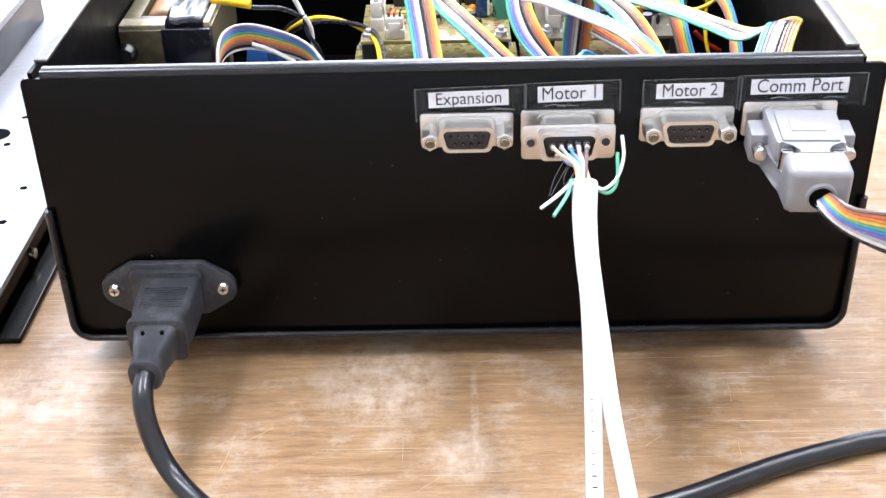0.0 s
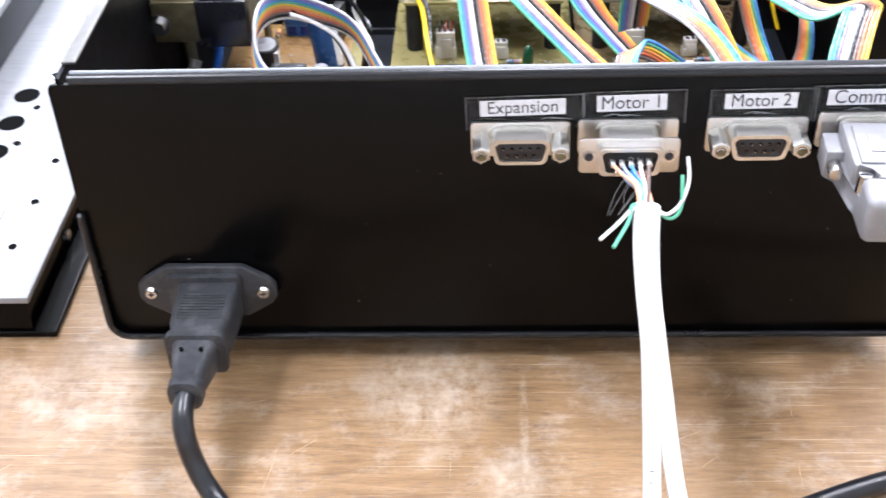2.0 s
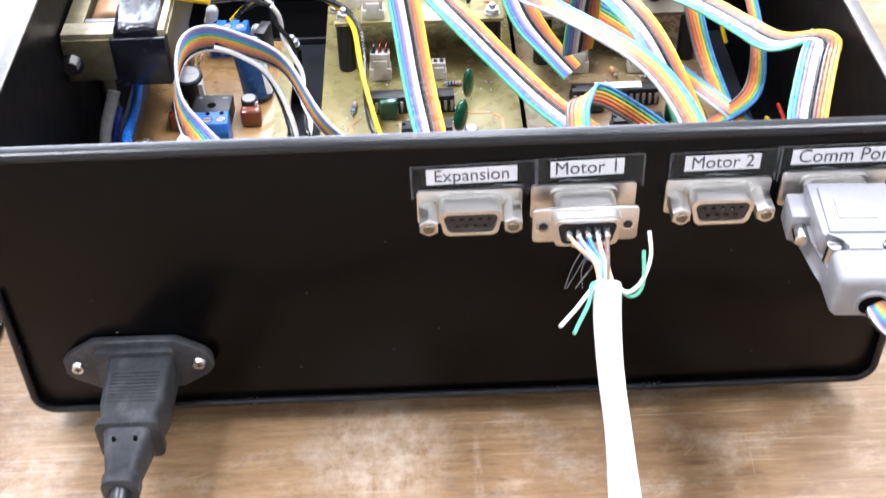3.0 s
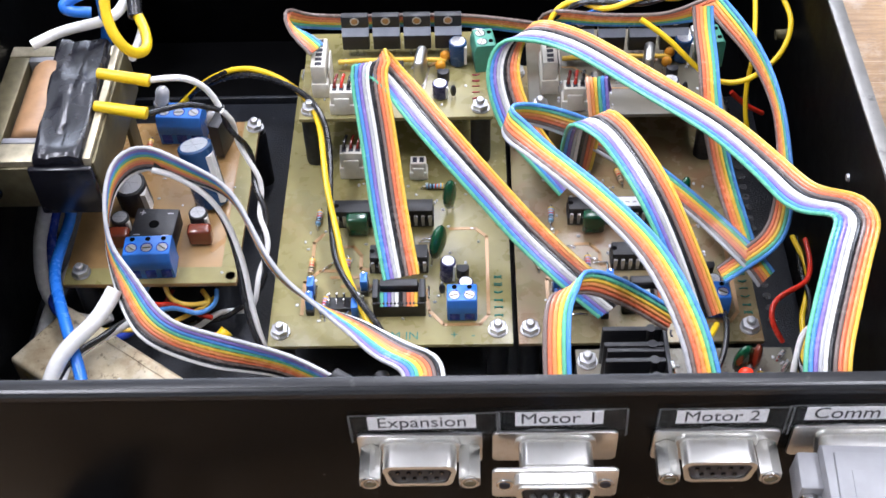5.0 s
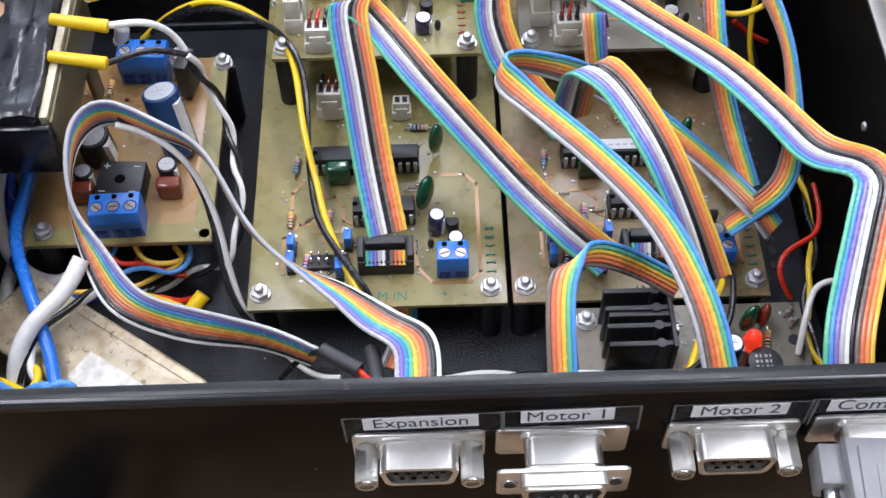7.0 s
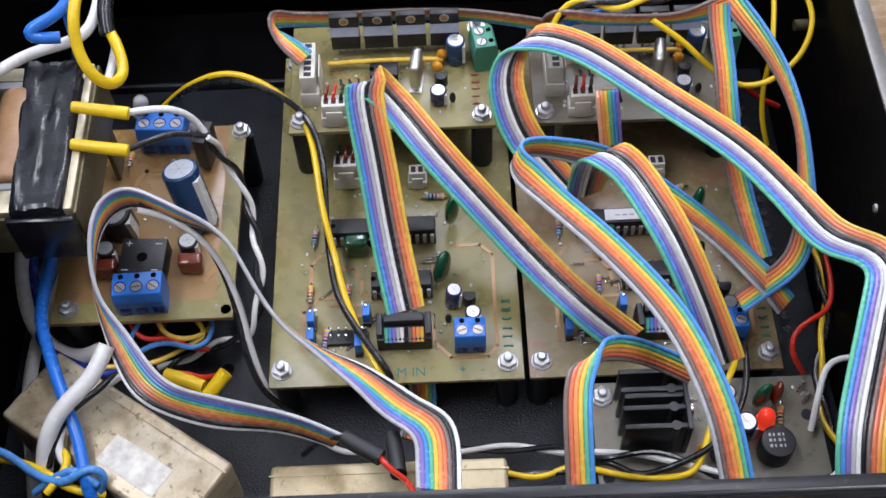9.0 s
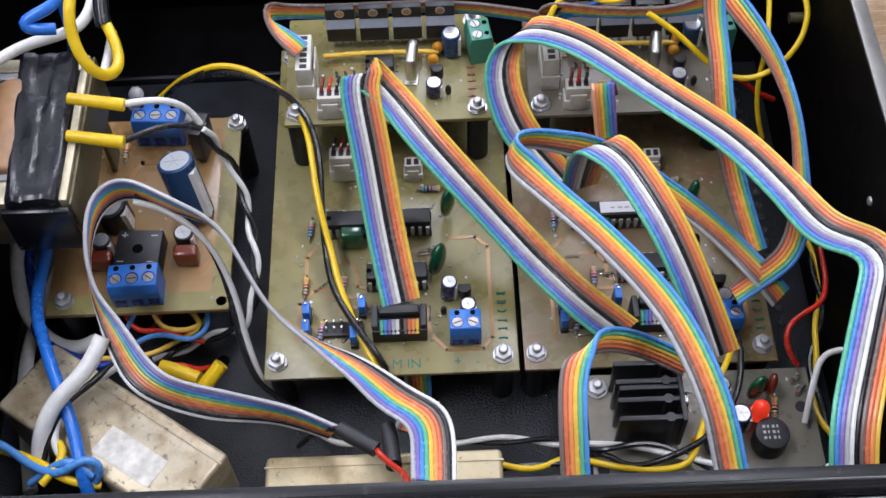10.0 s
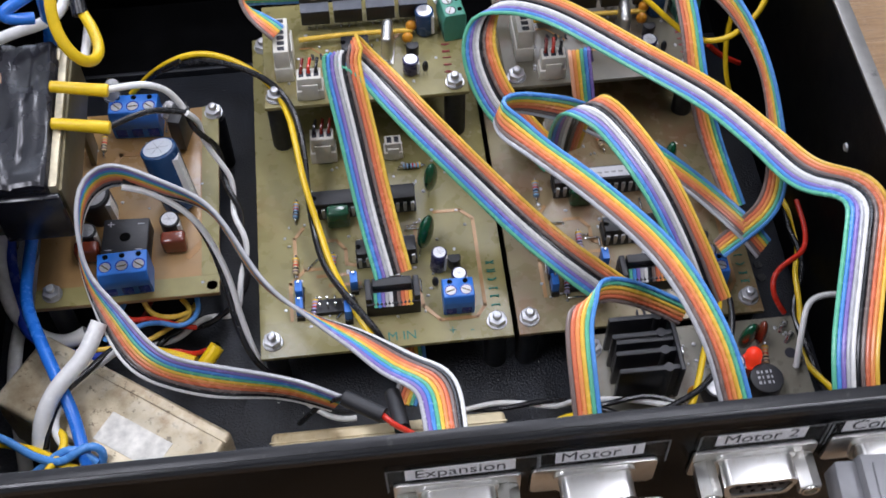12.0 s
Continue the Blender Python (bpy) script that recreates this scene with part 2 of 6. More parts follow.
EDGE = material("tape_edge", (0.16, 0.16, 0.165), 0.3, 0, 0.4, 900, 0)
CLEAR = bpy.data.materials.new("clear_led_epoxy")
CLEAR.use_nodes = True
cb = CLEAR.node_tree.nodes["Principled BSDF"]
cb.inputs["Transmission Weight"].default_value, cb.inputs["Roughness"].default_value = 0.7, 0.08
cb.inputs["Base Color"].default_value = (0.9, 0.9, 0.92, 1)


def plastic(name, colour, rough=0.26):
    return material(name, colour, rough, 0, 0.05, 500, 0.03)


BRN = plastic("brown_insulation", (0.19, 0.14, 0.125))
RDW = plastic("orange_red_insulation", (0.66, 0.175, 0.085))
ORG = plastic("orange_insulation", (0.78, 0.30, 0.10))
YEL = plastic("yellow_wire_insulation", (0.78, 0.50, 0.075))
GRN = plastic("green_insulation", (0.12, 0.45, 0.29))
LBL = plastic("light_blue_insulation", (0.085, 0.27, 0.63))
VIO = plastic("violet_insulation", (0.23, 0.17, 0.46))
GRY = plastic("grey_insulation", (0.44, 0.44, 0.46))
WHT = plastic("white_insulation", (0.76, 0.75, 0.73))
BLK = plastic("black_insulation", (0.014, 0.014, 0.016))
BLU = plastic("blue_insulation", (0.02, 0.16, 0.62))
BLD = plastic("dark_blue_insulation", (0.015, 0.04, 0.30))
RED = plastic("red_insulation", (0.55, 0.03, 0.015))
DRD = plastic("dark_red_insulation", (0.16, 0.015, 0.01))
PNK = plastic("pale_orange_insulation", (0.80, 0.40, 0.25))
PBL = plastic("pale_blue_insulation", (0.30, 0.40, 0.62))
JACKET = plastic("white_cable_jacket", (0.74, 0.74, 0.74), 0.38)
SLV = material("heat_shrink_sleeve", (0.022, 0.022, 0.024), 0.55, 0, 0.2, 500, 0.2)
C10 = (GRN, LBL, VIO, GRY, WHT, BLK, BRN, RDW, ORG, YEL)
CW = (GRY, VIO, LBL, GRN, YEL, ORG, RDW, BRN, BLK, WHT)
C7 = (GRY, BRN, RDW, ORG, YEL, GRN, LBL)
C6 = (BRN, RDW, ORG, YEL, GRN, LBL)
C6V = (PNK, ORG, YEL, GRN, LBL, VIO)


# ---- mesh helpers ----
def shade(bm):
    for f in bm.faces:
        f.smooth = True
    for e in bm.edges:
        if len(e.link_faces) == 2 and e.calc_face_angle(0) > 0.6:
            e.smooth = False


def part(name, bm, mat, parent, label=""):
    bmesh.ops.recalc_face_normals(bm, faces=bm.faces)
    shade(bm)
    me = bpy.data.meshes.new(name)
    bm.to_mesh(me)
    bm.free()
    me.materials.append(mat)
    ob = new(name, me)
    if parent is not None:
        ob.parent = parent
    if label:
        tagged(ob, label)
    return ob


def thing(name, label, category, at=(0, 0, 0), turn=0, group="", kind="", tilt=(0, 0)):
    ob = new(name)
    ob.empty_display_size = 0.01
    ob.matrix_basis = pose(*at, tilt[0], tilt[1], turn)
    return tagged(ob, label, category, group, kind)


def solo(name, bm, mat, label, category, group="", kind=""):
    return tagged(part(name, bm, mat, None), label, category, group, kind)


def box(x0, x1, y0, y1, z0, z1, bevel=0.0, bm=None, seg=2):
    bm = bm or bmesh.new()
    r = bmesh.ops.create_cube(bm, size=1)["verts"]
    for v in r:
        v.co = Vector(((x0 + x1) / 2 + v.co.x * (x1 - x0), (y0 + y1) / 2 + v.co.y * (y1 - y0), (z0 + z1) / 2 + v.co.z * (z1 - z0)))
    if bevel:
        es = {e for v in r for e in v.link_edges}
        bmesh.ops.bevel(bm, geom=list(es), offset=bevel, segments=seg, affect="EDGES", profile=0.5)
    return bm


def tube(a, b, r0, r1=None, seg=20, bm=None, bevel=0.0):
    bm = bm or bmesh.new()
    r1 = r0 if r1 is None else r1
    a, b = Vector(a), Vector(b)
    m = Matrix.Translation((a + b) / 2) @ (b - a).to_track_quat("Z", "Y").to_matrix().to_4x4()
    vs = bmesh.ops.create_cone(bm, cap_ends=True, segments=seg, radius1=r0, radius2=r1, depth=(b - a).length, matrix=m)["verts"]
    if bevel:
        axis = (b - a).normalized()
        es = {e for v in vs for e in v.link_edges if abs((e.verts[0].co - e.verts[1].co).normalized().dot(axis)) < 0.3}
        bmesh.ops.bevel(bm, geom=list(es), offset=bevel, segments=3, affect="EDGES", profile=0.5)
    return bm


def ball(c, rx, ry, rz, bm=None, seg=14):
    bm = bm or bmesh.new()
    bmesh.ops.create_uvsphere(bm, u_segments=seg, v_segments=seg // 2 + 2, radius=1, matrix=Matrix.Translation(c) @ Matrix.Diagonal((rx, ry, rz, 1)))
    return bm


def prism(outline, y0, y1, bevel=0.0, bm=None, axis="y"):
    """An outline in x and z, drawn out along y (or in x and y, along z)."""
    bm = bm or bmesh.new()
    put = (lambda p, d: (p[0], d, p[1])) if axis == "y" else (lambda p, d: (p[0], p[1], d))
    lo = [bm.verts.new(put(p, y0)) for p in outline]
    hi = [bm.verts.new(put(p, y1)) for p in outline]
    n = len(outline)
    fs = [bm.faces.new(lo), bm.faces.new(hi[::-1])] + [bm.faces.new((lo[i], lo[(i + 1) % n], hi[(i + 1) % n], hi[i])) for i in range(n)]
    if bevel:
        bmesh.ops.bevel(bm, geom=list({e for f in fs[:2] for e in f.edges}), offset=bevel, segments=2, affect="EDGES", profile=0.5)
    return bm


def glide(pts, step=0.002):
    """A smooth line through the points."""
    ps = [Vector(p) for p in pts]
    ps = [ps[0] * 2 - ps[1]] + ps + [ps[-1] * 2 - ps[-2]]
    out = []
    for a, b, c, d in zip(ps, ps[1:], ps[2:], ps[3:]):
        n = max(2, int((c - b).length / step))
        for i in range(n):
            t = i / n
            out.append(0.5 * (2 * b + (c - a) * t + (2 * a - 5 * b + 4 * c - d) * t * t + (3 * b - a - 3 * c + d) * t ** 3))
    return out + [ps[-2]]


def sweep(line, r, seg=8, bm=None):
    bm = bm or bmesh.new()
    side, rings = None, []
    for i, p in enumerate(line):
        d = (line[min(i + 1, len(line) - 1)] - line[max(i - 1, 0)]).normalized()
        side = d.orthogonal() if side is None else side - d * side.dot(d)
        side.normalize()
        up = d.cross(side)
        rings.append([bm.verts.new(p + (side * math.cos(k * math.tau / seg) + up * math.sin(k * math.tau / seg)) * r) for k in range(seg)])
    for a, b in zip(rings, rings[1:]):
        for k in range(seg):
            bm.faces.new((a[k], a[(k + 1) % seg], b[(k + 1) % seg], b[k]))
    bm.faces.new(rings[0][::-1]), bm.faces.new(rings[-1])
    return bm


def eased(line, times=8):
    for _ in range(times):
        line = [line[0]] + [(a + b * 2 + c) / 4 for a, b, c in zip(line, line[1:], line[2:])] + [line[-1]]
    return line


def wire(label, mat, r, pts, name="wire"):
    return solo(name, sweep(eased(glide(pts, 0.0015)), r, 14), mat, label, "wire")


def pair(label, m1, m2, r, pitch, pts):
    root = thing("twisted_pair", label, "wire")
    line = eased(glide(pts, 0.0015))
    run, lines = 0.0, ([], [])
    for i, p in enumerate(line):
        d = (line[min(i + 1, len(line) - 1)] - line[max(i - 1, 0)]).normalized()
        s = d.cross(Vector((0, 0, 1)))
        s = s.normalized() if s.length > 0.1 else Vector((1, 0, 0))
        u = s.cross(d)
        run += (p - line[i - 1]).length if i else 0
        a = run / pitch * math.tau
        o = (s * math.cos(a) + u * math.sin(a)) * r * 1.05
        lines[0].append(p + o), lines[1].append(p - o)
    part("strand", sweep(lines[0], r), m1, root)
    part("strand", sweep(lines[1], r), m2, root)
    return root


def ribbon_cable(label, mats, rows, pitch=0.00127):
    """A flat cable: rows of its middle line and the direction across it."""
    root = thing("ribbon_cable", label, "cable")
    mid = eased(glide([r[:3] for r in rows], 0.0025), 5)
    n = len(rows) - 1
    across, counts = [], []
    ps = [Vector(r[:3]) for r in rows]
    for i in range(n):
        k = max(2, int((ps[i + 1] - ps[i]).length / 0.0025))
        for j in range(k):
            t = j / k
            t = t * t * (3 - 2 * t)
            across.append(Vector(rows[i][3:]).lerp(Vector(rows[i + 1][3:]), t))
    across.append(Vector(rows[-1][3:]))
    across = eased(across, 6)
    for k, mat in enumerate(mats):
        off = (k - (len(mats) - 1) / 2) * pitch
        line = []
        for i, p in enumerate(mid):
            d = (mid[min(i + 1, len(mid) - 1)] - mid[max(i - 1, 0)]).normalized()
            a = across[i] - d * across[i].dot(d) * 0.6
            line.append(p + a.normalized() * off)
        part("conductor", sweep(line, pitch * 0.53, 8), mat, root)
    return root


def words(text, size, parent, m, mat, name="lettering", align="CENTER"):
    cu = bpy.data.curves.new(name, "FONT")
    cu.body, cu.size, cu.align_x, cu.align_y, cu.extrude = text, size, align, "CENTER", 0.00003
    tmp = new(name, cu)
    me = bpy.data.meshes.new_from_object(tmp.evaluated_get(bpy.context.evaluated_depsgraph_get()))
    bpy.data.objects.remove(tmp)
    me.materials.clear()
    me.materials.append(mat)
    ob = new(name, me)
    ob.parent = parent
    ob.matrix_basis = m
    return ob


# ---- room and table ----
def room():
    for name, b in (("wall_north_a", (-2, -1.8, 2.5, 2.6, -0.75, 1.9)), ("wall_north_b", (0.9, 2, 2.5, 2.6, -0.75, 1.9)), ("wall_north_c", (-1.8, 0.9, 2.5, 2.6, -0.75, 0.375)), ("wall_north_d", (-1.8, 0.9, 2.5, 2.6, 1.525, 1.9)), ("wall_south", (-2, 2, -2.1, -2.0, -0.75, 1.9)), ("wall_west", (-2.1, -2, -2.1, 2.6, -0.75, 1.9)), ("wall_east", (2, 2.1, -2.1, 2.6, -0.75, 1.9))):
        solo(name, box(*b), WALLM, "plain pale painted workshop wall", "wall", kind="structure")
    solo("floor", box(-2.1, 2.1, -2.1, 2.6, -0.8, -0.75), FLOORM, "grey vinyl workshop floor", "floor", kind="structure")
    solo("ceiling", box(-2.1, 2.1, -2.1, 2.6, 1.9, 1.95), WALLM, "plain white ceiling over the bench", "ceiling", kind="structure")
    for lx, ly in LAMPS:
        r = thing("ceiling_light", "long lit fluorescent ceiling light with white housing", "light", (lx, ly, 1.85), group="ceiling lights")
        part("housing", box(-0.17, 0.17, -0.62, 0.62, 0.005, 0.05, 0.01), WALLM, r)
        part("diffuser", box(-0.15, 0.15, -0.6, 0.6, -0.003, 0.005), GLOW, r, "glowing white diffuser")
    w = thing("window_1", "white framed window with bright daylight outside", "window", (-0.45, 2.5, 0.95), kind="structure")
    for b in ((-1.35, -1.31, 0, 0.02, -0.575, 0.575), (1.31, 1.35, 0, 0.02, -0.575, 0.575), (-1.31, 1.31, 0, 0.02, -0.575, -0.535), (-1.31, 1.31, 0, 0.02, 0.535, 0.575), (-0.47, -0.43, 0, 0.02, -0.535, 0.535), (0.43, 0.47, 0, 0.02, -0.535, 0.535)):
        part("window_frame", box(*b), WALLM, w)
    t = thing("work_table", "scratched brown varnished wooden work table", "table", (0, 0.25, 0))
    part("tabletop", box(-0.9, 0.9, -1.0, 0.65, -0.03, 0, 0.003), WOOD, t)
    r = random.Random(12)
    for _ in range(70):
        x, y, a, l = r.uniform(-0.22, 0.22), r.uniform(-0.40, -0.255), r.choice((r.uniform(0, 180), r.gauss(5, 10), r.gauss(90, 8), 40)), r.uniform(0.0015, 0.010)
        v = Vector((math.cos(radians(a)), math.sin(radians(a)), 0)) * l
        q = Vector((x, y, 0.0))
        part("scratch", sweep(glide([q - v, q + Vector((r.uniform(-1, 1), r.uniform(-1, 1), 0)) * 0.0004, q + v], 0.003), r.uniform(0.00005, 0.00010), 5), SCRATCH, t)
    for x in (-0.84, 0.84):
        for y in (-0.94, 0.59):
            part("leg", box(x - 0.03, x + 0.03, y - 0.03, y + 0.03, -0.75, -0.03, 0.003), WOOD, t)


room()

# ---- chassis ----
PX0, PX1, PZ0, PZ1 = -0.137, 0.153, 0.010, 0.1165
FLOOR = 0.014


def rounded(x0, x1, z0, z1, r, top_r=0.002, n=6):
    pts = []
    for cx, cz, a0, rr in ((x1 - r, z0 + r, -90, r), (x1 - top_r, z1 - top_r, 0, top_r), (x0 + top_r, z1 - top_r, 90, top_r), (x0 + r, z0 + r, 180, r)):
        for i in range(n + 1):
            a = radians(a0 + 90 * i / n)
            pts.append((cx + rr * math.cos(a), cz + rr * math.sin(a)))
    return pts


def chassis():
    c = thing("metal_chassis", "open black painted metal equipment box with bare worn rim", "equipment box")
    part("front_panel", prism(rounded(PX0, PX1, PZ0, PZ1, 0.007), 0.0, 0.0015, 0.0004), CASE, c)
    lip = [Vector((PX0 + 0.0005, -0.0008, 0.066)), Vector((PX0 + 0.0005, -0.0008, 0.030)), Vector((PX0 + 0.0005, -0.0008, 0.018))]
    lip += [Vector((PX0 + 0.0075 - 0.007 * math.cos(radians(a)), -0.0008, PZ0 + 0.0075 - 0.007 * math.sin(radians(a)))) for a in range(0, 91, 15)]
    lip += [Vector((PX0 + 0.01 + (PX1 - PX0 - 0.02) * k / 12, -0.0008, PZ0 + 0.0005)) for k in range(13)]
    lip += [Vector((PX1 - 0.0075 + 0.007 * math.sin(radians(a)), -0.0008, PZ0 + 0.0075 - 0.007 * math.cos(radians(a)))) for a in range(0, 91, 15)]
    lip += [Vector((PX1 - 0.0005, -0.0008, 0.03)), Vector((PX1 - 0.0005, -0.0008, 0.066))]
    part("edge_lip", sweep(lip, 0.0014, 10), RIMB, c, "rolled black lower edge")
    rim = [(0.0, 0.1166), (0.0001, 0.1178), (0.0004, 0.1185), (0.0010, 0.1190), (0.0018, 0.1191), (0.0018, 0.1166)]
    bm = bmesh.new()
    ends = [[bm.verts.new((x, y, z)) for y, z in rim] for x in (-0.130, 0.1445)]
    for i in range(len(rim)):
        bm.faces.new((ends[0][i], ends[0][(i + 1) % len(rim)], ends[1][(i + 1) % len(rim)], ends[1][i]))
    bm.faces.new(ends[0][::-1]), bm.faces.new(ends[1])
    part("top_bend", bm, RIMB, c, "rounded black bend along the top edge")
    part("top_flange", box(-0.130, 0.1445, 0.0018, 0.0048, 0.1180, 0.1192, 0.0003), RIMT, c, "folded top edge with worn paint")
    for x, s in ((-0.1345, 1), (0.146, -1)):
        part("side_wall", box(min(x, x + s * 0.0015), max(x, x + s * 0.0015), 0.0016, 0.262, PZ0 + 0.002, 0.118), INNER, c)
        part("side_flange", box(min(x, x + s * 0.0046), max(x, x + s * 0.0046), 0.0100, 0.262, 0.1181, 0.1193, 0.0004), RIMM, c, "bare worn metal edge")
    part("back_wall", box(-0.1345, 0.146, 0.262, 0.2635, PZ0 + 0.002, 0.118), INNER, c)
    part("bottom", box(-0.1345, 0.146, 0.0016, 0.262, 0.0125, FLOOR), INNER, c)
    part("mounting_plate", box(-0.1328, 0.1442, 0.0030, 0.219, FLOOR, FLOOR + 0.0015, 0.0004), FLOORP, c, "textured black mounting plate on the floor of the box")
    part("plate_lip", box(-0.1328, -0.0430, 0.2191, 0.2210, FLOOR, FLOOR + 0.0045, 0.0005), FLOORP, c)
    fl = random.Random(8)
    for _ in range(60):
        k = fl.uniform(0.00010, 0.00028)
        part("dust_speck", ball((fl.uniform(-0.12, 0.14), fl.uniform(0.012, 0.21), FLOOR + 0.0015), k * fl.uniform(1, 2), k, k * 0.6, None, 6), PALE, c)
    for x, y in ((-0.119, 0.034), (-0.119, 0.041), (-0.112, 0.030), (-0.112, 0.037), (-0.119, 0.048), (-0.060, 0.093)):
        part("floor_hole", tube((x, y, FLOOR + 0.0013), (x, y, FLOOR + 0.0017), 0.0021, None, 14), HOLE, c)
    r = random.Random(4)
    for _ in range(26):
        x, z, k = r.uniform(-0.12, 0.14), r.uniform(0.02, 0.085), r.uniform(0.00008, 0.00022)
        part("dust_speck", ball((x, -0.0001, z), k * r.uniform(1, 2.5), 0.00004, k, None, 6), DUST, c)
    for x in (-0.115, 0.133):
        for y in (0.02, 0.245):
            part("foot", tube((x, y, 0), (x, y, 0.0125), 0.008, 0.007, 20, None, 0.001), RUBBER, c)
    for i in range(22):
        part("vent_slot", tube((0.1335, 0.10 + i * 0.0055, FLOOR), (0.1335, 0.10 + i * 0.0055, FLOOR + 0.0018), 0.0016, None, 10), BLK, c)
    part("side_screw", tube((0.1448, 0.100, 0.088), (0.1438, 0.100, 0.088), 0.0016, 0.0012, 12), SCREW, c)
    part("side_bolt", tube((0.1445, 0.186, 0.075), (0.139, 0.186, 0.075), 0.0020, None, 12), OLIVE, c)


RIMB = material("black_paint_on_bend", (0.007, 0.0075, 0.0095), 0.24, 0.0, 0.05, 500, 0.0, spec=0.4)
RIMT = material("worn_dark_flange", (0.014, 0.014, 0.016), 0.32, 0.0, 0.06, 500, 0.02, spec=0.32, stains=[((0.06, 0.058, 0.055), 240, 0.60, 0.68, 0.7)])
PALE = material("pale_dust", (0.42, 0.41, 0.39), 0.9, 0, 0.1, 900, 0)
DUST = material("grey_dust", (0.16, 0.15, 0.14), 0.9, 0, 0.1, 900, 0)
chassis()


# ---- front panel fittings ----
def dsub_shape(w, h, r=0.0018, slant=0.0009):
    w, h = w / 2, h / 2
    pts = []
    for cx, cz, a0 in ((w - r - slant, -h + r, -90), (w - r, h - r, 0), (-w + r, h - r, 90), (-w + r + slant, -h + r, 180)):
        for i in range(6):
            a = radians(a0 + 90 * i / 5)
            pts.append((cx + r * math.cos(a), cz + r * math.sin(a)))
    return pts


def ring_prism(outer, inner, y0, y1):
    bm = bmesh.new()
    v = [[bm.verts.new((p[0], y, p[1])) for p in o] for o, y in ((outer, y0), (outer, y1), (inner, y1), (inner, y0))]
    n = len(outer)
    for a, b in ((0, 1), (1, 2), (2, 3), (3, 0)):
        for i in range(n):
            bm.faces.new((v[a][i], v[a][(i + 1) % n], v[b][(i + 1) % n], v[b][i]))
    return bm


def dsub_socket(x, z, label, screws=True):
    c = thing("panel_connector", label, "connector", (x, 0, z), group="panel connectors")
    part("flange", prism(rounded(-0.0158, 0.0158, -0.0063, 0.0063, 0.0012, 0.0012), -0.0013, -0.0003, 0.0003), STEEL, c)
    part("shell", ring_prism(dsub_shape(0.0186, 0.0092, 0.0024), dsub_shape(0.0160, 0.0068), -0.0092, -0.0013), STEEL, c)
    part("shell_collar", ring_prism(dsub_shape(0.0206, 0.0108, 0.0026), dsub_shape(0.0184, 0.0090, 0.0022), -0.0024, -0.0012), STEEL, c)
    face = part("insert", prism(dsub_shape(0.0159, 0.0067), -0.0088, -0.0014, 0.0002), CHIP, c, "black plastic contact face")
    for k in range(9):
        u, w = ((k - 2) * 0.00277, 0.0013) if k < 5 else ((k - 6.5) * 0.00277, -0.0014)
        part("contact", tube((u, -0.0090, w), (u, -0.0086, w), 0.00062, None, 10), HOLE, face)
        part("contact_glint", tube((u, -0.0091, w - 0.0002), (u, -0.0089, w - 0.0002), 0.00022, None, 6), ZINC, face)
    if screws:
        for s in (-0.0125, 0.0125):
            h = part("jack_screw", tube((s, -0.0013, 0), (s, -0.0108, 0), 0.0031, None, 6, None, 0.0003), STEEL, c)
            part("rim_ring", ring_prism([(s + 0.0024 * math.cos(radians(a)), 0.0024 * math.sin(radians(a))) for a in range(0, 360, 20)], [(s + 0.0017 * math.cos(radians(a)), 0.0017 * math.sin(radians(a))) for a in range(0, 360, 20)], -0.0113, -0.0107), ZINC, h)
            part("bore", tube((s, -0.0110, 0), (s, -0.0107, 0), 0.0017, None, 16), OLIVE, h)
            part("thread_glint", sweep([Vector((s + 0.0011 * math.cos(radians(a)), -0.0111, 0.0011 * math.sin(radians(a)))) for a in range(20, 200, 20)], 0.00018, 5), ZINC, h)
    return c


Z_DSUB = 0.0952
dsub_socket(0.0128, Z_DSUB, "nickel nine-pin socket under the expansion label")
dsub_socket(0.0875, Z_DSUB + 0.0008, "nickel nine-pin socket under the second motor label")
dsub_socket(0.0470, Z_DSUB + 0.0006, "nickel nine-pin socket with a soldered plug pushed in", False)
dsub_socket(0.1220, Z_DSUB + 0.0022, "nickel nine-pin socket holding a grey hooded plug", False)


def open_plug(x, z):
    c = thing("solder_plug", "bare nickel solder plug with wires soldered to its cups", "connector", (x, -0.0030, z - 0.0006))
    part("flange", prism(rounded(-0.0156, 0.0156, -0.0062, 0.0062, 0.0012, 0.0012), -0.0086, -0.0076, 0.0003), STEEL, c)
    part("front_shell", prism(dsub_shape(0.0170, 0.0094), -0.0076, -0.0040, 0.0004), STEEL, c)
    part("back_shell", ring_prism(dsub_shape(0.0205, 0.0110), dsub_shape(0.0172, 0.0078), -0.0116, -0.0086), STEEL, c)
    part("shell_lip", ring_prism(dsub_shape(0.0190, 0.0096), dsub_shape(0.0172, 0.0078), -0.0124, -0.0115), STEEL, c)
    ins = part("insert", prism(dsub_shape(0.0171, 0.0077), -0.0112, -0.0090, 0.0002), CHIP, c)
    for k in range(9):
        u, w = ((k - 2) * 0.00277, 0.0014) if k < 5 else ((k - 6.5) * 0.00277, -0.0014)
        part("solder_cup", tube((u, -0.0162, w), (u, -0.0123, w), 0.0010, None, 8, None, 0.0003), SOLDER, ins)
    for s in (-0.0125, 0.0125):
        part("hole_rim", tube((s, -0.0090, 0), (s, -0.0085, 0), 0.0022, None, 16), ZINC, c)
        part("bore", tube((s, -0.0092, 0), (s, -0.0089, 0), 0.0014, None, 12), INK, c)


open_plug(0.0465, Z_DSUB + 0.0006)


